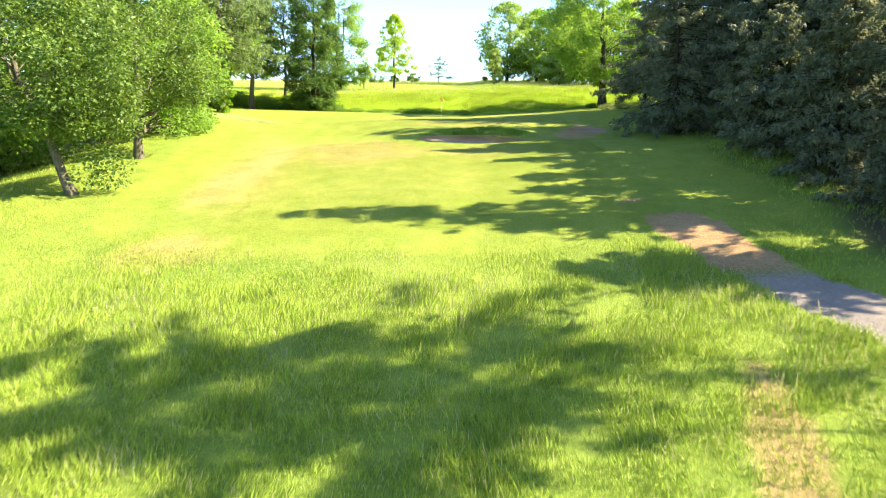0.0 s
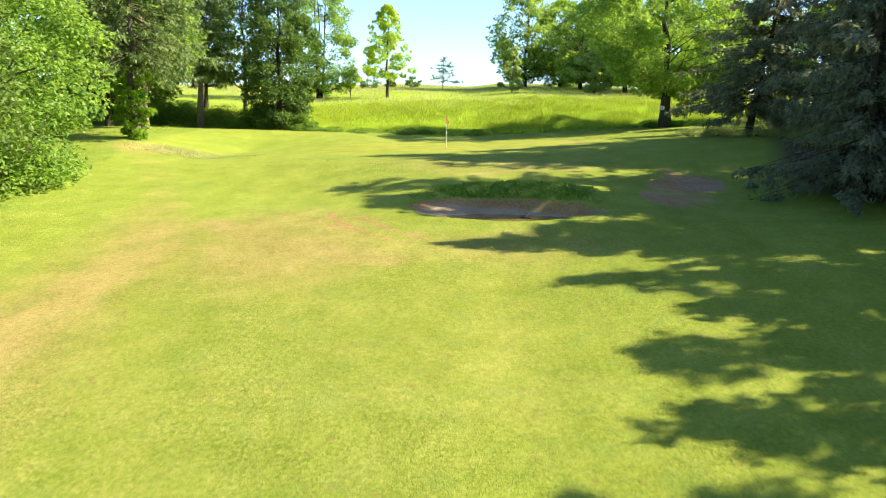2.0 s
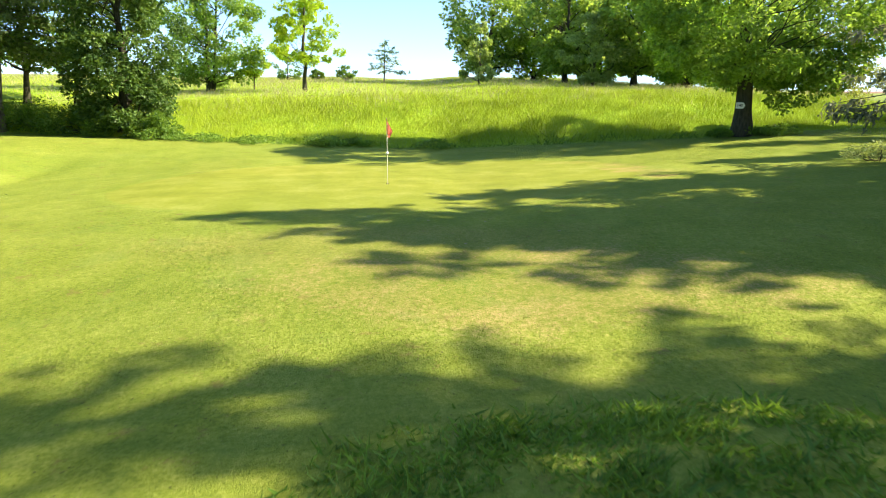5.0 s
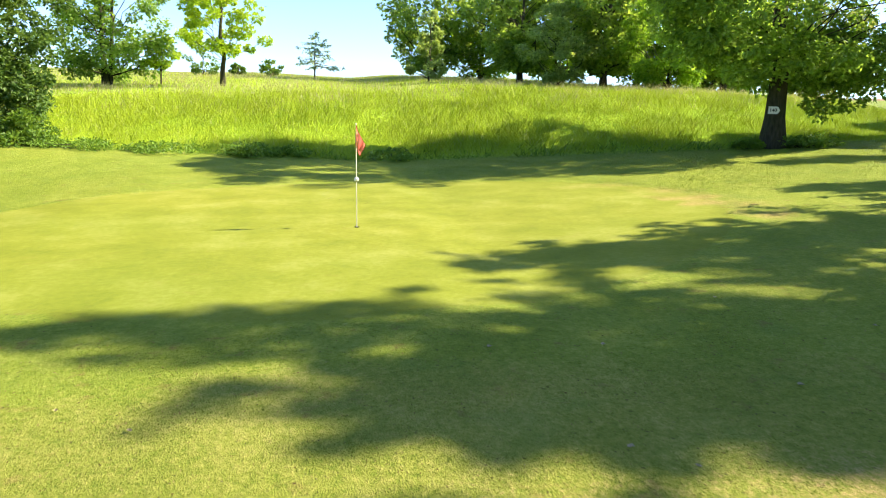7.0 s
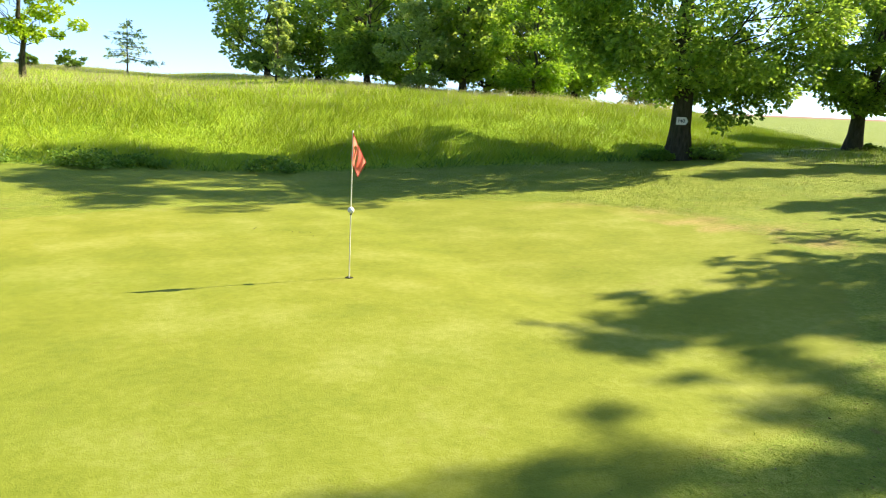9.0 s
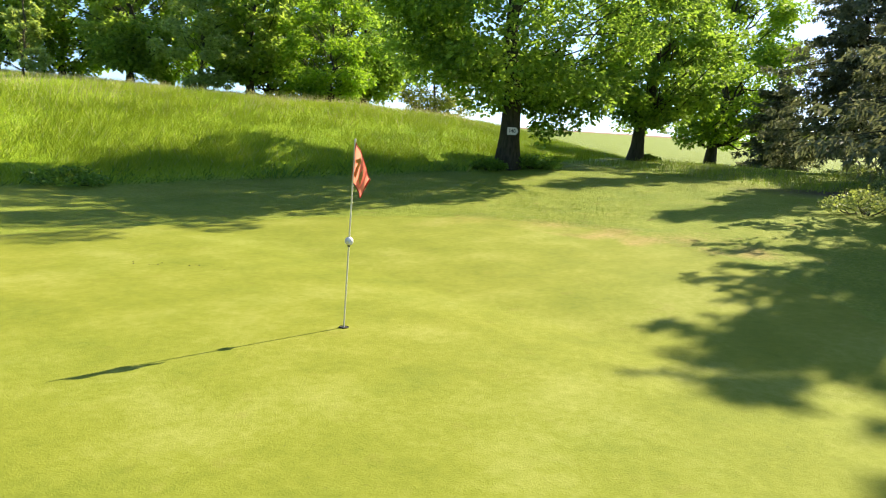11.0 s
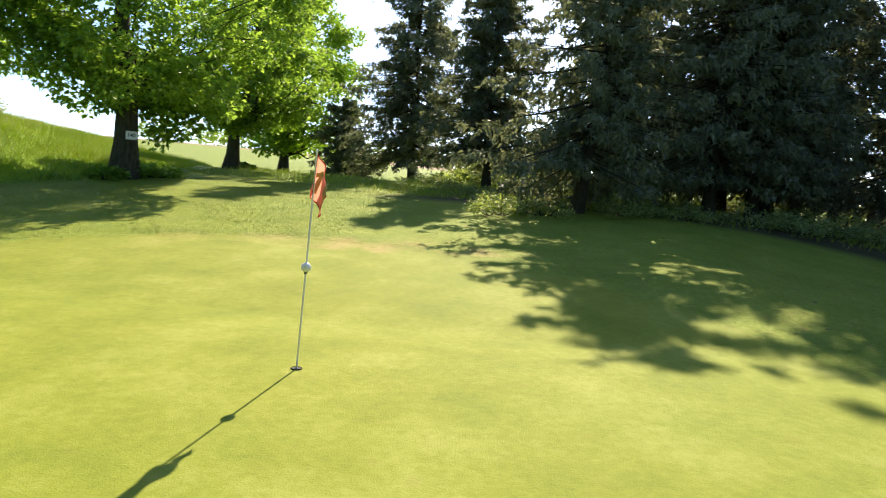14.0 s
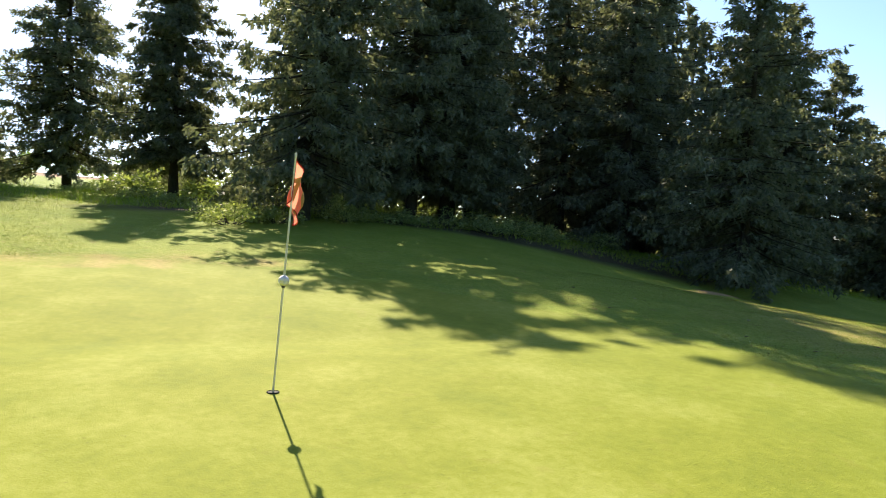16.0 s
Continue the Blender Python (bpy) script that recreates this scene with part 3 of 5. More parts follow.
def leafy_tree(name, place, tall, wide, low, label, leaves, bark, count=20000, size=0.2, seed=1, trunk_r=0.25, shape="round", group="", clumps=120, ragged=0.25, lean=(0, 0), stems=1, clump_size=0.2, north=1.0, boughs=(), clear=0.75, limb_r=0.42):
    """A broadleaved tree: trunk, limbs and a crown of leaf clumps. low: height of the lowest leaves."""
    rng = np.random.default_rng(seed)
    root = thing(name, (place[0], place[1], ground_at(*place)), label, "tree", group)
    top = np.array([lean[0], lean[1], tall])
    u = rng.uniform(0, 1, clumps * 4)
    if shape == "round":
        env = np.sin(np.pi * np.clip(u * 0.94 + 0.06, 0, 1)) ** 0.55
    elif shape == "cone":
        env = np.clip(1.08 - u, 0.05, 1) ** 0.75 * np.clip(u * 7 + 0.35, 0, 1)
    elif shape == "egg":
        env = np.clip(np.sin(np.pi * np.clip(u * 0.80 + 0.2, 0, 1)), 0, 1) ** 0.75
    elif shape == "vase":
        env = np.clip(0.45 + 0.75 * u, 0, 1) * np.clip((1.04 - u) * 5, 0, 1) ** 0.6
    else:
        env = np.clip(np.sin(np.pi * np.clip(u * 0.9 + 0.08, 0, 1)), 0, 1) ** 0.5 * 0.9
    a = rng.uniform(0, 2 * np.pi, len(u))
    lobes = 1 + ragged * (np.sin(3 * a + 5 * u + seed) + np.sin(2 * a - 9 * u + 2 * seed) + np.sin(5 * a + 13 * u)) / 2.2
    rr = wide * env * lobes * rng.uniform(0.10, 1, len(u)) ** 0.30
    centres = np.stack([rr * np.cos(a), rr * np.sin(a), low + u * (tall - low) * 0.97], 1)
    centres[:, 1] *= np.where(centres[:, 1] > 0, north * np.clip((0.0 if north != 1 else 1.0) + 1.6 * u, 0, 1), 1.0)
    centres[:, :2] += u[:, None] * np.array(lean)
    keep = rng.permutation(len(u))[:clumps]
    centres, u = centres[keep], u[keep]
    radii = wide * clump_size * rng.uniform(0.55, 1.2, clumps) * (1 - 0.35 * u)
    for x, y, z, r in boughs:
        centres, radii = np.vstack([centres, [x, y, z]]), np.append(radii, r)
    v, f = leaf_cloud(rng, centres, radii, count, size)
    paths = []
    for k in range(stems):
        off = np.array([0.0, 0, 0]) if stems == 1 else np.array([math.cos(k * 2.4), math.sin(k * 2.4), 0]) * 0.25
        t = crooked(rng, off - [0, 0, 0.3], top * [1, 1, 0.88] + off * 4, trunk_r / stems**0.6, 0.03, 9, 0.012)
        t[0, 3] *= 1.45
        t[1, 3] *= 1.05
        paths.append(t)
    limbs = []
    for i in rng.choice(clumps, min(clumps, 46), replace=False):
        c = centres[i]
        h = max(low * clear, c[2] - 0.75 * np.hypot(c[0], c[1]) - 0.3)
        frac = h / tall
        start = np.array([np.interp(h, paths[0][:, 2], paths[0][:, k]) for k in range(3)])
        r = trunk_r * (1 - 0.8 * frac) * rng.uniform(0.5 * limb_r, limb_r) / stems**0.4
        limbs.append(crooked(rng, start, c, r, 0.012, 6, 0.06))
    tv, tf = tubes(paths, 10)
    lv, lf = tubes(limbs, 5)
    child("trunk", mesh_of("trunk", np.concatenate([tv, lv]), np.concatenate([tf, lf + len(tv)]), bark, True), root)
    child("crown", mesh_of("crown", v, f, leaves), root)
    return root


def spruce(name, place, tall, wide, label, needles, bark, seed=1, low=0.8, layers=26, around=9, twigs=12, sprays=8, size=0.2, group="", lean=(0, 0), droop=0.35, sparse=0.0, trunk_r=0.22, hang=0.7):
    """A conifer: straight trunk, whorls of drooping boughs, hanging sprays of needles."""
    rng = np.random.default_rng(seed)
    root = thing(name, (place[0], place[1], ground_at(*place)), label, "tree", group)
    t = crooked(rng, (0, 0, -0.3), (lean[0], lean[1], tall), trunk_r, 0.02, 9, 0.006)
    t[0, 3] *= 1.35
    boughs, pos, out = [], [], []
    for i in range(layers):
        for k in range(max(4, int(round(around * (1 - 0.45 * i / layers))))):
            u = min(0.995, (i + rng.uniform(-0.6, 1.1)) / layers) if i else rng.uniform(0, 0.04)
            u = max(0.0, u)
            z = low + (tall - low) * u
            reach = wide * (1 - u) ** 0.58 * min(1, 0.74 + 2.0 * u) + 0.12
            if rng.uniform() < sparse:
                continue
            a = 2 * np.pi * rng.uniform()
            length = reach * rng.uniform(0.38, 1.2) * (1 + 0.22 * math.sin(3 * a + seed) + 0.16 * math.sin(2 * a + 9 * u + seed))
            s = np.linspace(0, 1, 4)
            d = droop * rng.uniform(0.5, 1.5) * (0.35 + 0.65 * (1 - u)) * length
            rise = 0.25 * length * s * u - d * (1.6 * s**1.3 - 0.75 * s**2.6)
            base = np.array([lean[0] * u, lean[1] * u, z + rng.uniform(-0.15, 0.15)])
            p = base + np.stack([np.cos(a) * length * s, np.sin(a) * length * s, rise], 1)
            boughs.append(np.column_stack([p, np.linspace(0.014 + 0.008 * length, 0.004, 4)]))
            n = max(4, int(twigs * (0.3 + 0.7 * length / wide)))
            w = rng.uniform(0.10, 1.0, n) ** 0.75
            q = np.stack([np.interp(w, s, p[:, j]) for j in range(3)], 1)
            ahead = unit(p[-1] - p[0])
            across = unit(np.cross(ahead, [0, 0, 1.0]))
            sgn = rng.choice([-1, 1], n)[:, None]
            twig = unit(ahead * rng.uniform(0.3, 1.0, n)[:, None] + across * sgn * rng.uniform(0.2, 1.0, n)[:, None] - np.array([0, 0, 1.0]) * rng.uniform(-0.15, hang, n)[:, None])
            reach_out = (0.12 + 0.26 * length * (1.15 - w)) * rng.uniform(0.5, 1.3, n)
            m = sprays
            along = rng.uniform(0.0, 1.0, (n, m))
            pos.append((q[:, None] + twig[:, None] * (reach_out[:, None] * along)[:, :, None] + rng.normal(0, 0.07, (n, m, 3))).reshape(-1, 3))
            out.append(unit(twig[:, None] * 0.75 + rng.normal(0, 0.55, (n, m, 3)) - np.array([0, 0, 1.0]) * rng.uniform(0.0, hang, (n, m, 1))).reshape(-1, 3))
    pos, out = np.concatenate(pos), np.concatenate(out)
    n = len(pos)
    side = unit(np.cross(out, rng.normal(0, 1, (n, 3)) + [0, 0, 0.5]))
    length = size * rng.uniform(0.5, 1.5, n)
    v, f = spikes(pos, out, side, length, size * rng.uniform(0.34, 0.66, n))
    tv, tf = tubes([t], 10)
    bv, bf = tubes([b[[0, 1, 3]] for b in boughs], 3)
    child("trunk", mesh_of("trunk", np.concatenate([tv, bv]), np.concatenate([tf, bf + len(tv)]), bark, True), root)
    child("crown", mesh_of("crown", v, f, needles), root)
    return root


# dark spruces along the sunny side of the hole: x, y, height, reach
SPRUCES = [
    (14.6, 49.7, 13.4, 4.1), (17.9, 44.4, 12.8, 2.8), (16.6, 39.0, 7.5, 2.4), (17.5, 33.9, 9.5, 3.0), (20.8, 29.9, 19.5, 3.6), (18.4, 28.2, 11.0, 3.0), (19.0, 22.8, 10.4, 3.4),
    (22.0, 16.2, 23.5, 4.0), (23.0, 12.9, 23.0, 3.8), (24.0, 40.5, 14.6, 4.0), (29.0, 43.6, 18.5, 4.2), (22.5, 36.0, 13.0, 3.6),
    (22.0, 50.2, 18.2, 4.2), (24.6, 52.4, 21.2, 4.3), (21.0, 60.2, 16.4, 3.5), (20.2, 62.0, 17.6, 3.7), (25.9, 60.2, 18.6, 4.4), (17.0, 66.1, 11.8, 4.2), (28.5, 70.2, 12.6, 3.0),
    (37.0, 75.7, 17.0, 3.9), (31.0, 53.5, 17.0, 4.0), (27.0, 65.4, 13.8, 3.2), (33.0, 62.6, 17.0, 3.8), (29.9, 56.9, 16.8, 3.8), (30.0, 49.0, 17.0, 3.8),
    (24.6, 57.5, 18.0, 3.4), (30.0, 46.4, 15.5, 3.6), (30.0, 39.8, 16.0, 3.8), (29.0, 36.4, 15.5, 3.6), (28.0, 33.4, 12.5, 3.4), (27.5, 27.2, 12.0, 3.4), (27.0, 21.2, 15.5, 3.6),
    (26.5, 45.6, 16.5, 4.0), (22.6, 59.3, 16.5, 3.4), (26.0, 48.4, 17.0, 3.8),
]
# first pair: unseen spruces, crowns raised on thin bare stems to shape foreground shade
SHADE_CASTERS, EDGE = (7, 8), (18, 19)
for n, (x, y, tall, wide) in enumerate(SPRUCES):
    rear = x > 26 and n not in EDGE
    leaning = n == 17
    near = not rear and 26 < y < 78
    spruce("spruce", (x, y - (0.0 if leaning or n in EDGE else 0.9)), tall, wide, "tall dark spruce with drooping boughs beside the fairway", NEEDLES, BARK_SPRUCE, seed=40 + n, layers=int(12 + tall * 1.0) if rear else int(14 + tall * (2.0 if n in EDGE else 1.3)), around=11,
           twigs=20 if n in EDGE else 8 if rear else 17, sprays=8 if rear else 11, size=0.40 if rear else 0.205 if near else 0.25, hang=1.0, droop=0.42, sparse=0.70 if n in SHADE_CASTERS else 0.58 if n == 25 else 0.0, group="spruces beside the fairway",
           low=16.0 if n == 8 else 14.0 if n == 7 else 1.7 if leaning else 1.8 if 50 < y < 78 else 1.0, trunk_r=0.06 if n in SHADE_CASTERS else 0.22, lean=(0.9, -1.5) if leaning else (0.0, 0.0))
spruce("young_spruce", (42.0, 81.5), 5.4, 2.7, "low bluish young spruce at the field's edge", NEEDLES, BARK_SPRUCE, seed=90, low=0.2, layers=20, around=11, twigs=20, size=0.24, trunk_r=0.09)

# maples by the foot of the bank
leafy_tree("maple_tree", (16.6, 82.6), 15.5, 6.1, 2.7, "large spreading maple with a thick dark trunk and a small sign", LEAF_MAPLE, BARK_DARK, 68000, 0.21, 3, 0.45, "round", "maples at the end of the bank", 330, clump_size=0.145, lean=(-0.8, -0.4), north=1.1, clear=1.3, limb_r=0.15,
           boughs=((2.2, -1.2, 3.4, 1.0), (3.4, -1.6, 3.2, 1.0), (3.7, -1.0, 3.6, 1.1), (2.8, -2.2, 2.9, 0.7), (1.5, -0.5, 2.3, 0.7), (1.9, -0.2, 1.6, 0.6), (-2.6, -2.4, 4.1, 1.0), (-3.8, -1.2, 4.3, 1.0), (4.5, -1.5, 3.7, 1.1), (5.0, -0.5, 4.6, 1.2), (-3.7, 0.6, 5.2, 1.1), (-4.3, 0.2, 6.4, 1.2),
                   (-3.6, 2.5, 6.0, 1.3), (-4.5, 1.5, 8.0, 1.5), (-4.0, 3.5, 8.5, 1.5), (-4.6, 2.6, 10.0, 1.4), (-3.0, 4.0, 6.8, 1.2), (-4.0, 3.4, 11.5, 1.4), (-2.5, 2.0, 5.0, 1.0), (5.6, -1.0, 5.0, 1.3), (6.0, 0.0, 6.5, 1.4), (5.2, -2.0, 5.8, 1.3), (6.4, -1.0, 8.0, 1.5), (5.8, 0.5, 9.5, 1.5),
                   (-5.3, 3.0, 8.8, 1.5), (-5.4, 2.0, 7.0, 1.3), (-5.0, 3.8, 10.6, 1.5), (-4.5, 4.4, 12.4, 1.5), (-5.4, 1.2, 9.6, 1.4), (-3.3, 1.6, 4.9, 1.1), (-3.4, 1.7, 3.8, 0.9), (-2.7, 0.9, 3.7, 0.8), (-2.2, 0.0, 4.1, 0.9), (-3.0, 0.8, 4.6, 1.0), (-3.7, 2.6, 5.0, 1.0), (-3.4, 2.4, 4.2, 0.8),
                   (-3.6, 1.2, 6.0, 1.2), (-3.5, 2.8, 6.4, 1.2), (1.2, -0.8, 1.9, 0.6), (2.6, -0.9, 2.1, 0.7), (3.6, -1.2, 2.6, 0.8), (-1.6, -2.0, 3.2, 0.8), (-2.6, -1.2, 3.0, 0.8), (0.6, -2.6, 3.3, 0.9), (-0.8, 1.6, 3.0, 0.8), (-1.0, 2.4, 3.6, 0.9), (-1.6, 3.6, 3.9, 0.9), (-2.0, 4.6, 4.6, 1.0), (-2.4, 5.4, 5.4, 1.1), (0.4, 1.8, 2.7, 0.7)))
leafy_tree("maple_tree", (29.7, 84.5), 9.6, 4.4, 2.2, "maple with a dark trunk behind the green", LEAF_MAPLE, BARK_DARK, 27000, 0.23, 4, 0.40, "round", "maples at the end of the bank", 170, clump_size=0.18, lean=(0.0, -1.3), north=0.2, clear=1.0, limb_r=0.32)
leafy_tree("maple_tree", (44.2, 87.0), 15.0, 5.0, 1.6, "maple with bright sunlit leaves at the field's edge", LEAF_BRIGHT, BARK_DARK, 28000, 0.27, 5, 0.36, "egg", "maples at the end of the bank", 200, north=0.35, lean=(0.0, -0.8))

# trees above the bank
leafy_tree("young_tree", (-9.2, 107.6), 10.8, 3.2, 2.3, "slender young tree with bright yellow-green leaves in the meadow", LEAF_YELLOW, BARK_DARK, 12000, 0.22, 6, 0.17, "cone", "", 170, 0.35, clump_size=0.14, limb_r=0.22)
leafy_tree("young_tree", (-14.3, 112.2), 3.8, 1.3, 1.3, "small yellow-leaved young tree in the meadow", LEAF_YELLOW, BARK_DARK, 1300, 0.24, 7, 0.07, "round", "", 30, 0.3)
leafy_tree("ash_tree", (-18.2, 112.2), 14.5, 4.9, 0.9, "green many-stemmed tree in the meadow above the bank", LEAF_MAPLE, BARK_DARK, 22000, 0.26, 8, 0.30, "tall", "", 210, 0.40, stems=3, clump_size=0.19)
spruce("small_cedar", (-3.4, 134.0), 5.0, 2.3, "small sparse conifer standing alone on the skyline", NEEDLES_PALE, BARK_GREY, seed=9, low=1.3, layers=8, around=8, twigs=6, size=0.22, droop=0.15, sparse=0.1, trunk_r=0.09, hang=0.45)
GROVE = [(8.9, 131.0, 13.8, 5.7, LEAF_GROVE), (14.4, 133.0, 13.0, 5.0, LEAF_BRIGHT), (15.4, 120.0, 12.0, 4.2, LEAF_GROVE), (20.5, 126.0, 13.0, 4.8, LEAF_BRIGHT), (18.6, 107.5, 11.0, 3.6, LEAF_GROVE), (25.0, 116.0, 12.5, 4.8, LEAF_BRIGHT), (29.0, 108.5, 11.5, 4.4, LEAF_GROVE), (33.5, 118.0, 12.5, 5.0, LEAF_DARK)]
for n, (x, y, tall, wide, mat) in enumerate(GROVE):
    leafy_tree("oak_tree", (x, y), tall, wide, 0.6 if n % 2 else 1.3, "dark green oak in the grove above the bank", mat, BARK_DARK, 12000, 0.38, 20 + n, 0.26, "round", "grove above the bank", 190, 0.18)
leafy_tree("birch_tree", (5.6, 110.0), 5.4, 1.6, 0.4, "slim pale green young birch on the bank's top", LEAF_PALE, BARK_GREY, 3600, 0.22, 30, 0.07, "cone", "", 50, 0.3)
leafy_tree("hawthorn_tree", (15.0, 107.3), 6.0, 2.9, 0.4, "low pale green hawthorn on the bank's top", LEAF_PALE, BARK_DARK, 9000, 0.22, 31, 0.12, "round", "", 90, 0.2)
leafy_tree("field_maple", (21.0, 101.7), 7.4, 3.3, 0.4, "sunlit yellow-green field maple on the bank's top", LEAF_BRIGHT, BARK_DARK, 13000, 0.22, 32, 0.14, "round", "", 110, 0.2)
leafy_tree("thorn_tree", (38.0, 110.0), 10.5, 3.7, 0.2, "bronze-green thorn tree beyond the end of the bank", LEAF_THORN, BARK_DARK, 15000, 0.24, 33, 0.12, "round", "", 170, 0.2, clump_size=0.24)
for n, (x, y, s) in enumerate([(-12.0, 140.0, 0.9), (-8.5, 139.0, 1.3), (-15.5, 138.0, 2.4)]):
    leafy_tree("skyline_bush", (x, y), s * 1.3, s, 0.1, "small dark round bush on the skyline", LEAF_DARK, BARK_DARK, 900, 0.28, 35 + n, 0.05, "round", "bushes on the skyline", 22, 0.2)

# trees on the far side of the fairway
leafy_tree("oak_tree", (-18.6, 34.8), 12.0, 5.2, 3.4, "leaning grey-green oak with low boughs at the rough's edge", LEAF_OAK, BARK_GREY, 32000, 0.20, 50, 0.24, "round", "", 220, 0.3, lean=(-3.6, -0.6), clear=0.9, boughs=((0.9, -0.3, 1.0, 0.9), (1.8, 0.2, 0.9, 0.9), (1.2, 0.3, 2.0, 0.9), (0.3, -0.6, 2.6, 0.8), (2.4, 0.3, 1.6, 0.7), (2.2, 0.6, 3.4, 1.0)))
leafy_tree("oak_tree", (-19.3, 43.8), 13.5, 5.0, 3.2, "grey-green oak with a pale trunk at the fairway's edge", LEAF_OAK, BARK_GREY, 25000, 0.20, 51, 0.26, "round", "", 220, 0.3)
leafy_tree("lime_tree", (-24.0, 55.0), 15.0, 6.4, 0.2, "dense bright green tree leafy down to the ground", LEAF_MAPLE, BARK_GREY, 42000, 0.24, 52, 0.3, "egg", "", 300, 0.15)
leafy_tree("lime_tree", (-29.5, 45.0), 14.0, 6.0, 0.4, "dark leafy tree in the shade behind the oaks", LEAF_DARK, BARK_GREY, 9000, 0.40, 57, 0.3, "round", "", 150, 0.2)
leafy_tree("lime_tree", (-31.0, 63.0), 15.0, 6.0, 0.4, "dark leafy tree in the shade behind the oaks", LEAF_DARK, BARK_GREY, 8000, 0.42, 58, 0.3, "round", "", 150, 0.2)
leafy_tree("lime_tree", (-33.0, 33.0), 13.0, 6.0, 0.4, "dark leafy tree in the shade behind the oaks", LEAF_DARK, BARK_GREY, 7000, 0.42, 59, 0.3, "round", "", 140, 0.2)
spruce("cedar_tree", (-23.4, 72.2), 15.5, 6.0, "old cedar with long hanging boughs and ivy round its foot", NEEDLES_SOFT, BARK_GREY, seed=53, low=5.4, layers=26, around=10, twigs=24, size=0.28, trunk_r=0.36, hang=1.1)
leafy_tree("ivy_growth", (-23.2, 71.9), 5.6, 1.35, 0.1, "sunlit ivy climbing the cedar's foot", LEAF_BRIGHT, BARK_GREY, 8000, 0.19, 61, 0.05, "tall", "", 80, 0.25, clump_size=0.26)
leafy_tree("ash_tree", (-27.9, 84.0), 15.5, 5.0, 5.2, "ash tree with a pale bare trunk beside the cedar", LEAF_MAPLE, BARK_PALE, 12000, 0.26, 71, 0.33, "egg", "", 150, 0.25, clear=0.9)
spruce("pine_tree", (-26.1, 92.7), 16.5, 5.4, "tall conifer with a bare lower trunk at the bank's foot", NEEDLES_SOFT, BARK_PALE, seed=54, low=5.4, layers=24, around=10, twigs=20, size=0.28, trunk_r=0.34)
leafy_tree("ivy_covered_tree", (-18.0, 91.4), 16.0, 3.7, 0.1, "tree wrapped in dark ivy down to the ground", LEAF_IVY, BARK_DARK, 40000, 0.23, 55, 0.3, "tall", "", 340, 0.2)
leafy_tree("ash_tree", (-22.5, 95.5), 15.0, 4.6, 4.0, "leafy ash tree at the shaded end of the bank", LEAF_OAK, BARK_DARK, 9000, 0.28, 63, 0.22, "egg", "", 150, 0.25)
leafy_tree("ash_tree", (-28.5, 101.0), 14.0, 5.4, 3.0, "leafy ash tree on top of the shaded bank", LEAF_DARK, BARK_DARK, 6000, 0.34, 64, 0.22, "egg", "", 120, 0.25)
leafy_tree("ash_tree", (-33.0, 88.0), 15.0, 5.5, 2.5, "leafy ash tree behind the conifers", LEAF_OAK, BARK_DARK, 10000, 0.36, 62, 0.3, "egg", "", 150, 0.25)
for n, (x, y) in enumerate(((-38.0, 78.0), (-42.0, 92.0), (-36.0, 99.5), (-40.0, 62.0))):
    leafy_tree("lime_tree", (x, y), 13.0, 6.0, 0.3, "dark leafy tree in the shade behind the conifers", LEAF_DARK, BARK_GREY, 6500, 0.45, 66 + n, 0.3, "round", "", 140, 0.2)


# ---- grass, past counting ----
def sow(name, label, x, y, tall, width, mat, lean=0.35, seed=0, sink=0.02):
    """Grass blades standing at the given places."""
    rng = np.random.default_rng(seed)
    n = len(x)
    root = np.stack([x, y, land(x, y) - sink], 1)
    a = rng.normal(0, 1.6, n) + 4.0 * bend(x, y, 1, 0.35)  # neighbours lean alike
    out = unit(np.stack([np.cos(a) * lean, np.sin(a) * lean, np.ones(n)], 1) * rng.uniform([0.2, 0.2, 1], [1.6, 1.6, 1], (n, 3)))
    b = rng.uniform(0, 2 * np.pi, n)
    side = unit(np.cross(out, np.stack([np.cos(b), np.sin(b), 0 * b], 1)))
    v, f = spikes(root, out, side, tall, width)
    return tagged(new(name, mesh_of(name, v, f, mat)), label, "grass", kind="stuff")


def scatter(rng, n, x0, x1, y0, y1, keep):
    """Places in a stretch of the plan, thinned by keep(x, y), a share from 0 to 1."""
    x, y = rng.uniform(x0, x1, n), rng.uniform(y0, y1, n)
    k = rng.uniform(0, 1, n) < keep(x, y)
    return x[k], y[k]


def tufts(x, y, size=0.9):
    """Uneven growth: thick and thin spots."""
    return np.clip(0.55 + 0.75 * bend(x, y, 1, size * 0.9) + 0.35 * bend(x + 7, y - 3, 1, size * 3.1), 0.05, 1)


rng = np.random.default_rng(11)
# tall meadow on the bank
x, y = scatter(rng, 500000, -34, 36, 81, 100, lambda x, y: smooth(-0.35, 0.5, y - foot(x) + 0.3 * bend(x, y, 1, 1.3)) * smooth(15, 8, y - foot(x)) * (0.45 + 0.55 * tufts(x, y)))
tall = rng.uniform(0.16, 0.48, len(x)) * (0.45 + 0.9 * tufts(x, y, 0.55)) * (0.55 + 0.45 * smooth(-0.2, 1.6, y - foot(x)))
sow("meadow_grass", "tall sunlit meadow grass on the bank", x, y, tall, rng.uniform(0.012, 0.024, len(x)), BLADE_MEADOW, 0.8, 1)
x, y = scatter(rng, 60000, -60, 40, 97, 150, lambda x, y: smooth(9, 13, y - foot(x)))
sow("meadow_grass", "dry-tipped meadow grass above the bank", x, y, rng.uniform(0.15, 0.42, len(x)), rng.uniform(0.016, 0.034, len(x)), BLADE_MEADOW, 0.8, 2)
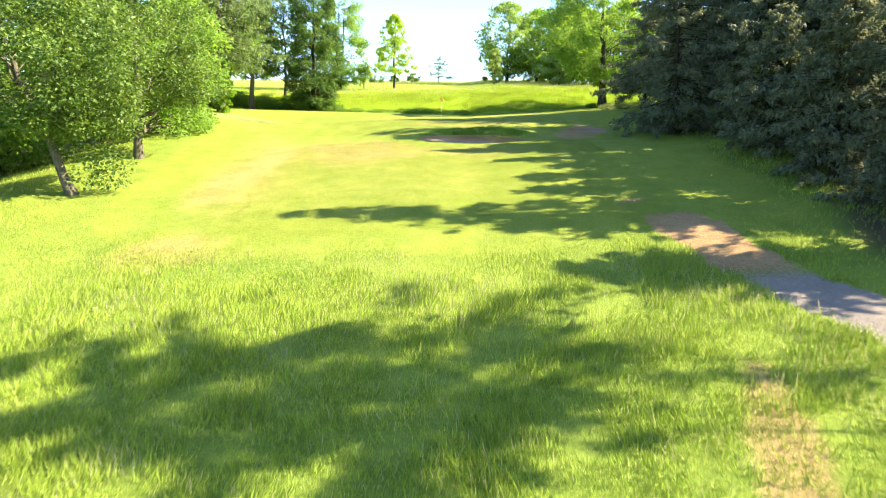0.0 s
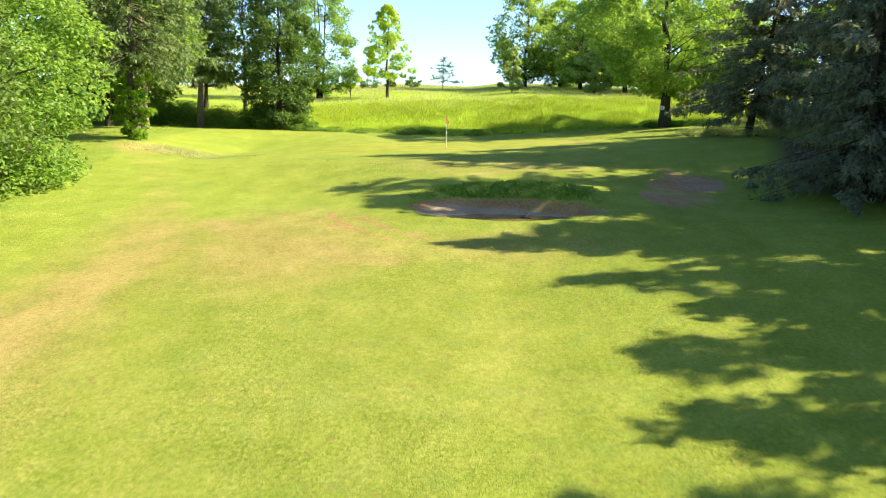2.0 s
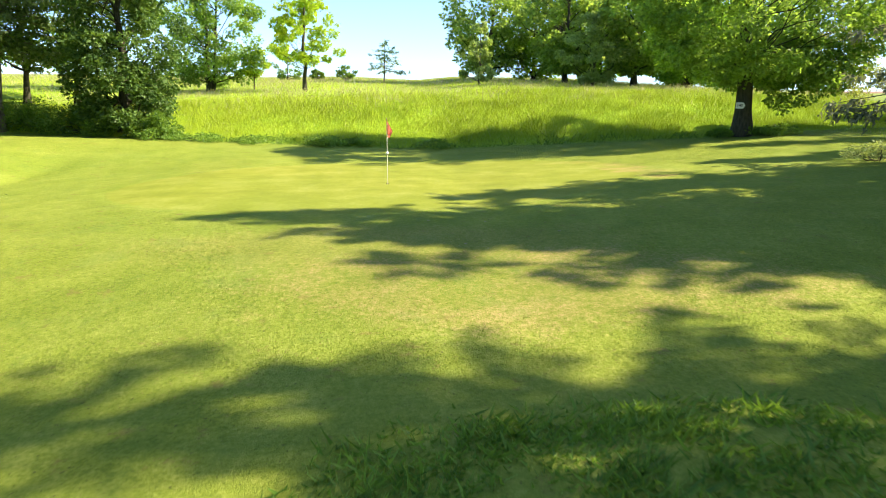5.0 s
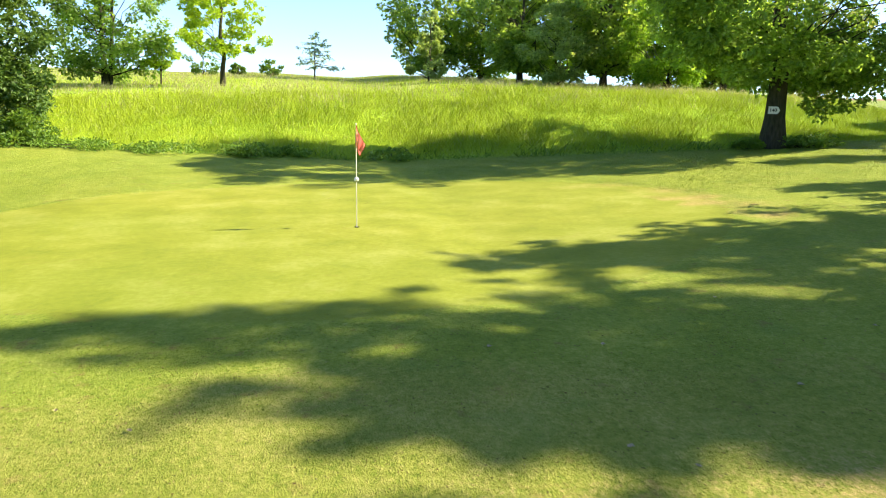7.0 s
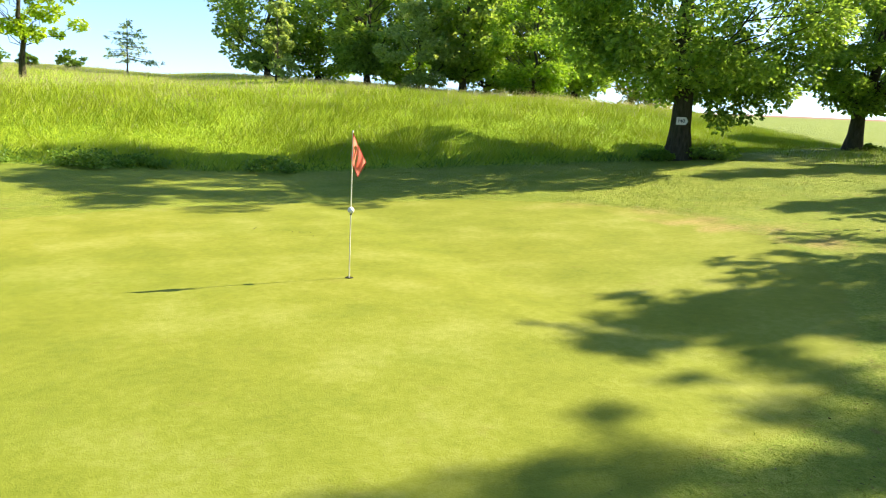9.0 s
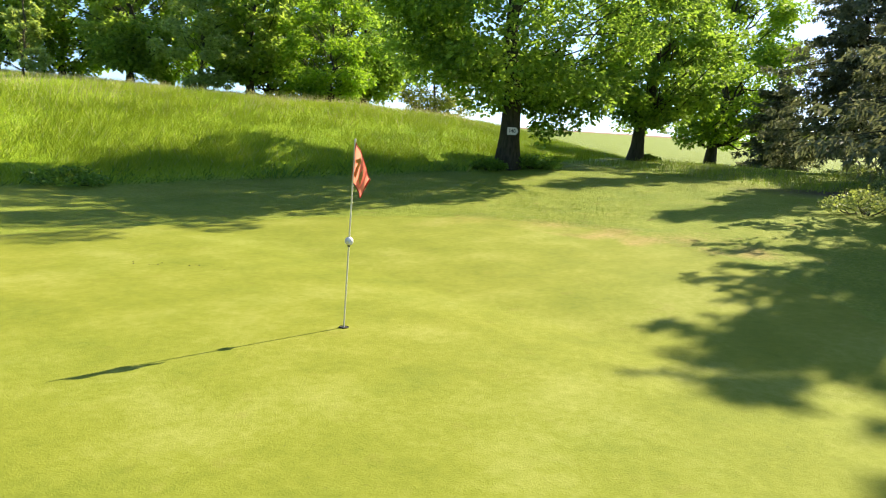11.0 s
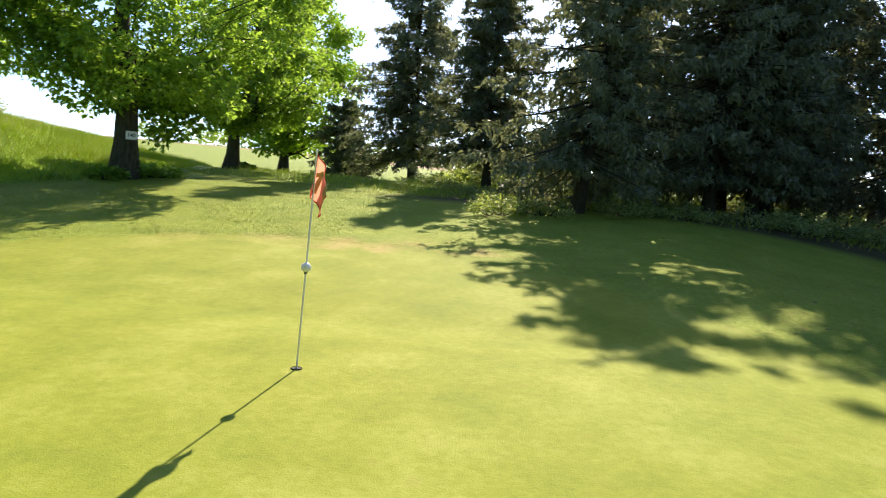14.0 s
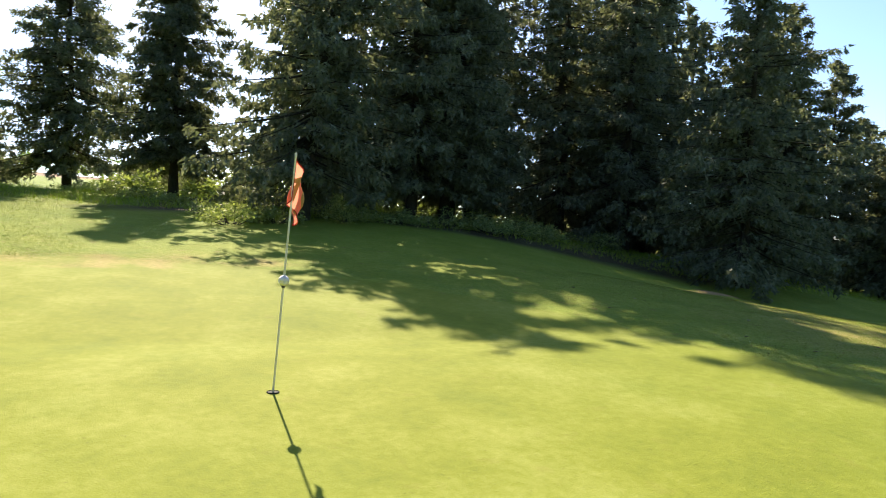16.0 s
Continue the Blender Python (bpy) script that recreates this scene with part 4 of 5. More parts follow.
x, y = scatter(rng, 60000, -60, 40, 98, 150, lambda x, y: smooth(11, 15, y - foot(x)) * tufts(x, y, 0.4))
sow("seed_stalks", "pale ripe seed heads over the upper meadow", x, y, rng.uniform(0.25, 0.60, len(x)), rng.uniform(0.012, 0.026, len(x)), BLADE_STRAW, 0.5, 17)
x, y = scatter(rng, 60000, -34, 18, 81, 96, lambda x, y: smooth(-0.5, -0.1, y - foot(x)) * smooth(1.5, 0.1, y - foot(x) + 0.9 * bend(x, y, 1, 0.9)) * tufts(x, y, 1.2))
sow("bank_weeds", "dark leafy weeds along the foot of the bank", x, y, rng.uniform(0.12, 0.55, len(x)) * (0.4 + 0.8 * tufts(x, y, 0.7)), rng.uniform(0.03, 0.07, len(x)), WEED, 1.0, 12)
# rough before the fairway
x, y = scatter(rng, 360000, -14, 13, 3, 30, lambda x, y: smooth(-14, -11, x + bend(x, y, 1, 0.4)) * smooth(13, 10.5, x + bend(x, y, 1, 0.4)) * (1 - mown_area(x, y)) * (1 - path_strip(x, y)) * tufts(x, y) * (1 - 0.6 * patch(x, y, 6.6, 12.5, 0.9, 4.5, -14)))
tall = rng.uniform(0.14, 0.40, len(x)) * (0.40 + 1.0 * tufts(x, y, 0.5)) * (0.35 + 0.65 * (1 - mown_area(x, y + 2.5)))
sow("rough_grass", "lush uneven rough grass before the fairway", x, y, tall, rng.uniform(0.016, 0.030, len(x)), BLADE_ROUGH, 0.5, 3)
# rough along both sides
x, y = scatter(rng, 100000, -34, -8, 14, 88, lambda x, y: (1 - mown_area(x, y)) * tufts(x, y) * smooth(0.5, -0.5, y - foot(x)) * smooth(-34, -22, x))
sow("rough_grass", "long rough grass under the trees", x, y, rng.uniform(0.10, 0.36, len(x)) * (0.3 + 0.7 * (1 - mown_area(x + 2.5, y))), rng.uniform(0.016, 0.03, len(x)), BLADE_ROUGH, 0.5, 4)
x, y = scatter(rng, 120000, 9, 32, 14, 84, lambda x, y: (1 - mown_area(x, y)) * tufts(x, y) * (1 - path_strip(x, y)))
sow("rough_grass", "shaded rough grass below the spruces", x, y, rng.uniform(0.12, 0.35, len(x)), rng.uniform(0.016, 0.03, len(x)), BLADE_ROUGH, 0.5, 5)
# weeds and long grass on the mound behind the bunker
x, y = scatter(rng, 42000, -3.5, 6.2, 49.5, 54.0, lambda x, y: smooth(1.0, 1.06, pond_depth(x, y)) * smooth(1.0, 0.55, np.hypot((x - 1.6) / 4.4, (y - 50.9) / 2.6)) * tufts(x, y, 1.5))
sow("mound_weeds", "dark green weeds over the bunker's rear lip", x, y, rng.uniform(0.06, 0.24, len(x)) * (0.5 + 0.8 * tufts(x, y, 2.0)), rng.uniform(0.025, 0.055, len(x)), WEED, 1.3, 6)
x, y = scatter(rng, 26000, -24, -11.5, 64, 74, lambda x, y: smooth(1.0, 0.3, np.hypot((x + 18.2) / 5.2, (y - 69.2) / 3.4)) * tufts(x, y, 1.2))
sow("mound_weeds", "patch of low weeds on the hollow's edge", x, y, rng.uniform(0.05, 0.20, len(x)), rng.uniform(0.02, 0.05, len(x)), SCRUB, 1.3, 7)
x, y = scatter(rng, 14000, -24, -13, 65, 73, lambda x, y: smooth(1.0, 0.4, np.hypot((x + 19.2) / 4.0, (y - 69.6) / 2.6)) * tufts(x, y, 1.6))
sow("seed_stalks", "dry brown stalks on the hollow's edge", x, y, rng.uniform(0.10, 0.30, len(x)), rng.uniform(0.012, 0.024, len(x)), BLADE_STRAW, 0.7, 18)
# pale seed stalks standing in the rough
x, y = scatter(rng, 16000, -12, 12, 8, 27, lambda x, y: (1 - mown_area(x, y)) * (1 - path_strip(x, y)) * np.clip(1.6 * bend(x + 40, y, 1, 0.45) - 0.25, 0, 1))
sow("seed_stalks", "pale seed stalks standing in the rough", x, y, rng.uniform(0.25, 0.6, len(x)), rng.uniform(0.008, 0.016, len(x)), BLADE_STRAW, 0.3, 8)
x, y = scatter(rng, 46000, -30, 30, 84, 106, lambda x, y: smooth(5.0, 9, y - foot(x)) * smooth(18, 11, y - foot(x)) * tufts(x, y, 0.6))
sow("seed_stalks", "pale seed stalks along the bank's crest", x, y, rng.uniform(0.30, 0.75, len(x)), rng.uniform(0.008, 0.016, len(x)), BLADE_STRAW, 0.45, 9)

# short mown blades where the camera flies low
x, y = scatter(rng, 170000, -11, 9, 53.5, 64.5, lambda x, y: (1 - green_area(x, y)) * smooth(66, 58, y) * (0.3 + 0.7 * tufts(x, y, 1.6)))
sow("mown_grass", "short mown turf on the green's apron", x, y, rng.uniform(0.012, 0.032, len(x)), rng.uniform(0.006, 0.013, len(x)), BLADE_APRON, 1.2, 13, 0.003)
x, y = scatter(rng, 170000, -10, 9, 28, 48.6, lambda x, y: mown_area(x, y) * (0.3 + 0.7 * tufts(x, y, 1.6)) * smooth(1.0, 1.04, pond_depth(x, y)))
sow("mown_grass", "short mown turf before the bunker", x, y, rng.uniform(0.020, 0.055, len(x)), rng.uniform(0.010, 0.020, len(x)), BLADE_MOWN, 1.2, 14, 0.003)
x, y = scatter(rng, 2200, -11, 9, 57.2, 64, lambda x, y: (1 - green_area(x, y)) * tufts(x, y, 0.8))
sow("turf_crumbs", "dark crumbs of earth and dead leaf in the turf", x, y, rng.uniform(0.008, 0.026, len(x)), rng.uniform(0.008, 0.02, len(x)), CRUMB, 3.0, 15, 0.0)
x, y = scatter(rng, 65000, 2, 30, 72, 86, lambda x, y: (1 - green_area(x, y)) * smooth(0.3, -0.6, y - foot(x)) * (0.5 + 0.5 * tufts(x, y, 1.1)) * smooth(-1.5, 1.5, x - 6 + 0.8 * (y - 74)))
sow("mown_grass", "lush mown grass beside the maples", x, y, rng.uniform(0.025, 0.075, len(x)) * (0.5 + 0.7 * tufts(x, y, 1.2)), rng.uniform(0.010, 0.020, len(x)), BLADE_MOWN, 1.0, 16, 0.005)


# ---- things on the course ----
STEEL = plain_material("pale painted flagstick", (0.72, 0.70, 0.60), 0.35, 0.06, 40)
WHITE = plain_material("white plastic", (0.80, 0.80, 0.78), 0.4, 0.04, 60)
HOLE_SHADE = plain_material("shade tone of the cup", (0.02, 0.02, 0.018), 0.9, 0.2, 40)
SIGN_WHITE = plain_material("weathered white sign board", (0.70, 0.68, 0.62), 0.55, 0.12, 18)
INK = plain_material("black sign paint", (0.03, 0.03, 0.03), 0.6, 0.2, 60)
RAKE_GREY = plain_material("weathered grey rake handle", (0.40, 0.39, 0.37), 0.5, 0.15, 30)
RAKE_DARK = plain_material("dark rake head", (0.05, 0.035, 0.03), 0.6, 0.3, 30)
LITTER = plain_material("dry fallen leaf", (0.30, 0.25, 0.15), 0.7, 0.3, 40)
DARK_LITTER = plain_material("dark earth crumbs", (0.05, 0.035, 0.025), 0.9, 0.3, 40)


def cloth_material(name, colour, glow, share):
    m, nt, nodes, links = material(name)
    pos = nodes.new("ShaderNodeTexCoord").outputs["Object"]
    weave = noise_tex(nt, 220.0, 2.0, 0.5, pos)
    fade = noise_tex(nt, 9.0, 3.0, 0.5, pos)
    col = mix(nt, fade, tuple(c * 0.85 for c in colour), tuple(min(1, c * 1.12) for c in colour))
    tint = mix(nt, fade, tuple(c * 0.9 for c in glow), glow)
    surface(nt, col, 0.8, bump=weave, strength=0.2, distance=0.002, through_light=share, glow=tint, gloss=0.1)
    return m


FLAG_RED = cloth_material("orange-red flag cloth", (0.82, 0.20, 0.15), (1.0, 0.40, 0.28), 0.45)
FLAG_EDGE = cloth_material("dark red flag hem", (0.40, 0.04, 0.03), (0.35, 0.03, 0.02), 0.3)
FLAG_INK = cloth_material("brown flag print", (0.46, 0.34, 0.13), (0.30, 0.14, 0.03), 0.3)


def water_material():
    m, nt, nodes, links = material("muddy puddle water")
    pos = nodes.new("ShaderNodeTexCoord").outputs["Object"]
    f = noise_tex(nt, 1.2, 4.0, 0.55, pos)
    ripple = noise_tex(nt, 14.0, 2.0, 0.5, pos)
    surface(nt, ramp(nt, f, [(0.35, (0.15, 0.115, 0.026)), (0.7, (0.22, 0.165, 0.045))]), 0.03, bump=ripple, strength=0.03, distance=0.004, gloss=0.35)
    return m


def lathe(profile, sides=20):
    """A turned shape from rows of radius and height."""
    bm = bmesh.new()
    rings = []
    for r, z in profile:
        rings.append([bm.verts.new((r * math.cos(2 * math.pi * i / sides), r * math.sin(2 * math.pi * i / sides), z)) for i in range(sides)])
    for a, b in zip(rings[:-1], rings[1:]):
        for i in range(sides):
            bm.faces.new((a[i], a[(i + 1) % sides], b[(i + 1) % sides], b[i]))
    bm.faces.new(rings[0][::-1])
    bm.faces.new(rings[-1])
    return bm


# flagstick in the cup of the green
HOLE = (-1.324, 69.453)
hole_z = ground_at(*HOLE)
flagstick = thing("flagstick", (HOLE[0], HOLE[1], hole_z), "slightly leaning flagstick with a red number flag on the green", "flagstick")
flagstick.matrix_world = pose(HOLE[0], HOLE[1], hole_z, 3.2, -1.7, 0)
part("pole", lathe([(0.006, -0.02), (0.0095, 0.0), (0.0095, 1.6), (0.0085, 2.08), (0.011, 2.09), (0.011, 2.12), (0.004, 2.128)], 12), STEEL, flagstick)

bm = bmesh.new()
bmesh.ops.create_icosphere(bm, subdivisions=2, radius=0.050)
faces = [f for n, f in enumerate(bm.faces) if n % 3 == 0]
for f in bmesh.ops.inset_individual(bm, faces=faces, thickness=0.004, depth=-0.006)["faces"]:
    f.smooth = True
bmesh.ops.translate(bm, verts=bm.verts, vec=(0, 0, 1.0))
ball = part("marker_ball", bm, WHITE, flagstick, "white pierced plastic ball round the stick")
part("ball_collar", lathe([(0.010, 0.935), (0.016, 0.938), (0.016, 0.952), (0.010, 0.956)], 12), INK, ball)


def flag_at(u, v):
    """The drooping cloth: u from the stick to its loose end, v from the lower to the upper hem."""
    along = np.array([0.17, -0.10, -0.41])
    top = np.array([0.0, 0.0, 2.10])
    drop = np.array([-0.02, 0.01, -0.385]) * (1 - u) + np.array([-0.10, 0.05, -0.21]) * u
    wave = np.array([0.35, 1.0, 0.0]) * (0.045 * math.sin(7.0 * u + 2.2 * v) + 0.020 * math.sin(12 * u - 4 * v)) * min(1.0, u * 4)
    return top + along * u + drop * (1 - v) + wave + np.array([0.0, -0.010, 0.0])


def flag_off(u, v, off):
    """A place beside the cloth, off it by some millimetres."""
    a = flag_at(u + 0.01, v) - flag_at(u - 0.01, v)
    b = flag_at(u, v + 0.01) - flag_at(u, v - 0.01)
    n = np.cross(a, b)
    n = n / np.linalg.norm(n) * (-1 if n[0] > 0 else 1)
    return flag_at(u, v) + n * off


def flag_sheet(u0, u1, v0, v1, n, m, off=0.0):
    bm = bmesh.new()
    grid = [[bm.verts.new(flag_off(u0 + (u1 - u0) * i / n, v0 + (v1 - v0) * j / m, off)) for i in range(n + 1)] for j in range(m + 1)]
    for j in range(m):
        for i in range(n):
            bm.faces.new((grid[j][i], grid[j][i + 1], grid[j + 1][i + 1], grid[j + 1][i]))
    return bm


flag = part("flag", flag_sheet(0.0, 1.0, 0.0, 1.0, 22, 14), FLAG_RED, flagstick, "orange-red cloth flag with the number 16")
for u0, u1, v0, v1, n, m in ((0.0, 1.0, 0.97, 1.0, 22, 1), (0.0, 1.0, 0.0, 0.03, 22, 1), (0.97, 1.0, 0.0, 1.0, 1, 14), (0.0, 0.05, 0.0, 1.0, 1, 14)):
    for off in (0.003, -0.003):
        part("hem", flag_sheet(u0, u1, v0, v1, n, m, off), FLAG_EDGE, flag)


def brush_stroke(points, width, off):
    """A painted stroke on the cloth, through a few (u, v) places."""
    p = np.array([points[0]] + list(points) + [points[-1]], float)
    line = []
    for a, b, c, d in zip(p[:-3], p[1:-2], p[2:-1], p[3:]):
        for s in np.linspace(0, 1, 7)[:-1]:
            line.append(0.5 * (2 * b + (c - a) * s + (2 * a - 5 * b + 4 * c - d) * s**2 + (3 * b - a - 3 * c + d) * s**3))
    line = np.array(line + [p[-1]])
    ahead = unit(np.gradient(line, axis=0))
    across = np.stack([-ahead[:, 1], ahead[:, 0]], 1) * width * 0.5
    bm = bmesh.new()
    rows = [[bm.verts.new(flag_off(*(q + w * k), off)) for k in (-1, 0, 1)] for q, w in zip(line, across)]
    for a, b in zip(rows[:-1], rows[1:]):
        for k in (0, 1):
            bm.faces.new((a[k], a[k + 1], b[k + 1], b[k]))
    return bm


part("digit_one", brush_stroke([(0.17, 0.58), (0.27, 0.70), (0.34, 0.82), (0.33, 0.55), (0.31, 0.22)], 0.085, 0.005), FLAG_INK, flag, "painted number 1")
part("digit_six", brush_stroke([(0.76, 0.80), (0.60, 0.74), (0.51, 0.56), (0.49, 0.36), (0.57, 0.22), (0.70, 0.22), (0.77, 0.36), (0.70, 0.49), (0.57, 0.45), (0.53, 0.38)], 0.085, 0.005), FLAG_INK, flag, "painted number 6")

# no hole is cut: a near-black disc and rim paint the cup's inner shade
cup = thing("golf_cup", (HOLE[0], HOLE[1], hole_z), "round cup in the green, its shaded inside drawn as a dark disc", "golf hole")
bm = bmesh.new()
bmesh.ops.create_circle(bm, cap_ends=True, segments=28, radius=0.054)
bmesh.ops.translate(bm, verts=bm.verts, vec=(0, 0, 0.006))
part("cup_shade_disc", bm, HOLE_SHADE, cup)
bm = lathe([(0.0545, 0.0), (0.0575, 0.004), (0.0545, 0.010)], 28)
bmesh.ops.delete(bm, geom=[f for f in bm.faces if len(f.verts) > 4], context="FACES_ONLY")
part("cup_rim", bm, HOLE_SHADE, cup)

# distance sign on the maple's trunk
sign_z = 3.15
sign = thing("distance_sign", (16.08, 82.00, sign_z), "small white distance board nailed to the maple's trunk", "sign", turn=-42)
bm = bmesh.new()
pts = [(-0.21, -0.15), (0.15, -0.15), (0.24, 0.0), (0.15, 0.15), (-0.21, 0.15)]
ring = [bm.verts.new((x, 0.0, z)) for x, z in pts]
face = bm.faces.new(ring)
ext = bmesh.ops.extrude_face_region(bm, geom=[face])
bmesh.ops.translate(bm, verts=[v for v in ext["geom"] if isinstance(v, bmesh.types.BMVert)], vec=(0, 0.02, 0))
bmesh.ops.recalc_face_normals(bm, faces=bm.faces)
part("board", bm, SIGN_WHITE, sign, smooth_shade=False)
text = bpy.data.curves.new("text", "FONT")
text.body, text.size, text.align_x, text.align_y, text.extrude, text.offset = "140", 0.19, "CENTER", "CENTER", 0.002, 0.004
text.materials.append(INK)
text_ob = child("lettering", text, sign, "black painted number 140")
text_ob.matrix_local = pose(-0.02, -0.006, 0, 90, 0, 0)

# puddle and rake in the bunker
bm = bmesh.new()
ring = []
for i in range(72):
    a = 2 * math.pi * i / 72
    k = 1.12 + 0.05 * math.sin(3 * a + 1) + 0.03 * math.sin(7 * a)
    ring.append(bm.verts.new((1.95 + 2.75 * k * math.cos(a), 48.55 + 1.02 * k * math.sin(a), WATER_Z)))
bm.faces.new(ring)
water_me = bpy.data.meshes.new("water")
bm.to_mesh(water_me)
bm.free()
water_me.materials.append(water_material())
tagged(new("water", water_me), "shallow muddy puddle on the bunker's floor", "puddle", kind="structure")

rake = thing("bunker_rake", (2.18, 48.70, WATER_Z + 0.01), "old bunker rake lying half in the puddle", "rake", turn=-14)
tv, tf = tubes([[(0, 0.0, 0.03, 0.014), (0.0, 0.35, 0.055, 0.014), (0.03, 0.82, 0.10, 0.013)]], 10)
child("handle", mesh_of("handle", tv, tf, RAKE_GREY, True), rake, "pale grey handle")
bm = bmesh.new()
bmesh.ops.create_cube(bm, size=1.0)
bmesh.ops.scale(bm, vec=(0.40, 0.045, 0.05), verts=bm.verts)
bmesh.ops.translate(bm, verts=bm.verts, vec=(0, 0, 0.02))
bmesh.ops.bevel(bm, geom=bm.edges[:], offset=0.008, segments=2, affect="EDGES")
head = part("rake_head", bm, RAKE_DARK, rake)
for i in range(11):
    bm = lathe([(0.004, -0.07), (0.008, -0.06), (0.009, 0.0)], 6)
    bmesh.ops.translate(bm, verts=bm.verts, vec=(-0.18 + 0.036 * i, 0, 0.005))
    part("tooth", bm, RAKE_DARK, head)


def bush(name, place, wide, tall, label, leaves, count, size, seed, group=""):
    """A low shrub: stems and a ragged heap of leaves."""
    rng = np.random.default_rng(seed)
    root = thing(name, (place[0], place[1], ground_at(*place)), label, "bush", group)
    k = 26
    a = rng.uniform(0, 2 * np.pi, k)
    r = wide * rng.uniform(0, 1, k) ** 0.6
    c = np.stack([r * np.cos(a), r * np.sin(a), tall * rng.uniform(0.15, 0.85, k) * (1 - 0.6 * (r / wide) ** 2)], 1)
    v, f = leaf_cloud(rng, c, wide * rng.uniform(0.18, 0.38, k), count, size, 0.0, tall / wide * 0.8)
    v[:, 2] = np.maximum(v[:, 2], -0.05)
    tv, tf = tubes([crooked(rng, (0, 0, -0.1), p, 0.02, 0.006, 5, 0.06) for p in c[:14]], 4)
    child("stem", mesh_of("stem", tv, tf, BARK_DARK, True), root)
    child("foliage", mesh_of("foliage", v, f, leaves), root)
    return root


for n, (x, y, wide, tall) in enumerate([(14.6, 68.6, 1.1, 0.7), (16.0, 67.9, 1.0, 0.6), (18.6, 64.4, 1.2, 0.8), (18.2, 60.2, 1.3, 0.9), (18.8, 57.0, 1.2, 0.9), (19.6, 54.8, 1.0, 0.7), (17.6, 62.4, 1.0, 0.6), (22.5, 63.8, 1.3, 1.0), (24.0, 57.0, 1.4, 1.1), (31.5, 73.6, 1.2, 0.6), (34.0, 74.8, 1.1, 0.5), (23.0, 70.0, 1.2, 0.5), (26.0, 71.5, 1.2, 0.5), (15.4, 67.2, 0.9, 0.6), (16.9, 64.6, 1.0, 0.7), (17.8, 58.6, 1.1, 0.8), (18.6, 55.8, 1.0, 0.8), (20.4, 64.9, 1.2, 0.9), (21.8, 61.6, 1.2, 1.0), (20.6, 57.8, 1.2, 1.0), (22.4, 55.2, 1.2, 1.0), (24.5, 66.2, 1.3, 0.9), (19.4, 52.6, 1.1, 0.8), (17.2, 69.0, 1.0, 0.5), (20.2, 68.6, 1.1, 0.6), (25.6, 63.0, 1.4, 1.2), (26.4, 58.2, 1.4, 1.2), (29.4, 72.6, 1.1, 0.6)]):
    bush("bramble_bush", (x, y), wide, tall, "low pale bramble bush under the spruces", SCRUB, 1300, 0.085, 200 + n, "brambles under the spruces")
# thicket, with bushes added on the bank face in place of the shade there
for n, (x, y, wide, tall) in enumerate([(-15.2, 89.2, 1.3, 1.5), (-20.5, 91.6, 2.4, 2.2), (-23.4, 92.8, 2.4, 2.3), (-26.5, 95.6, 2.4, 1.6), (-22.0, 95.0, 2.2, 1.4), (-30.5, 97.0, 2.6, 1.8), (-28.5, 94.2, 2.6, 2.4), (-31.8, 95.0, 2.6, 2.4), (-35.0, 95.5, 2.6, 2.4), (-25.0, 58.5, 2.0, 1.4)]):
    bush("thicket_bush", (x, y), wide, tall, "dark green thicket bush, in part standing in for shade on the bank's foot", LEAF_DARK, 3600, 0.14, 230 + n, "thicket at the bank's foot")
for n, (x, y, wide, tall) in enumerate([(-8.9, 87.7, 1.6, 0.45), (-5.2, 86.9, 1.2, 0.6), (-12.4, 88.4, 1.9, 0.5), (-3.6, 86.9, 0.9, 0.4), (0.8, 86.4, 1.1, 0.5), (17.6, 81.9, 0.9, 0.55), (18.6, 82.5, 0.9, 0.6), (15.4, 82.6, 0.7, 0.5), (30.4, 84.0, 0.6, 0.35)]):
    bush("weed_clump", (x, y), wide, tall, "clump of leafy weeds along the bank's foot", WEED, 1500, 0.11, 260 + n, "weeds along the bank's foot")

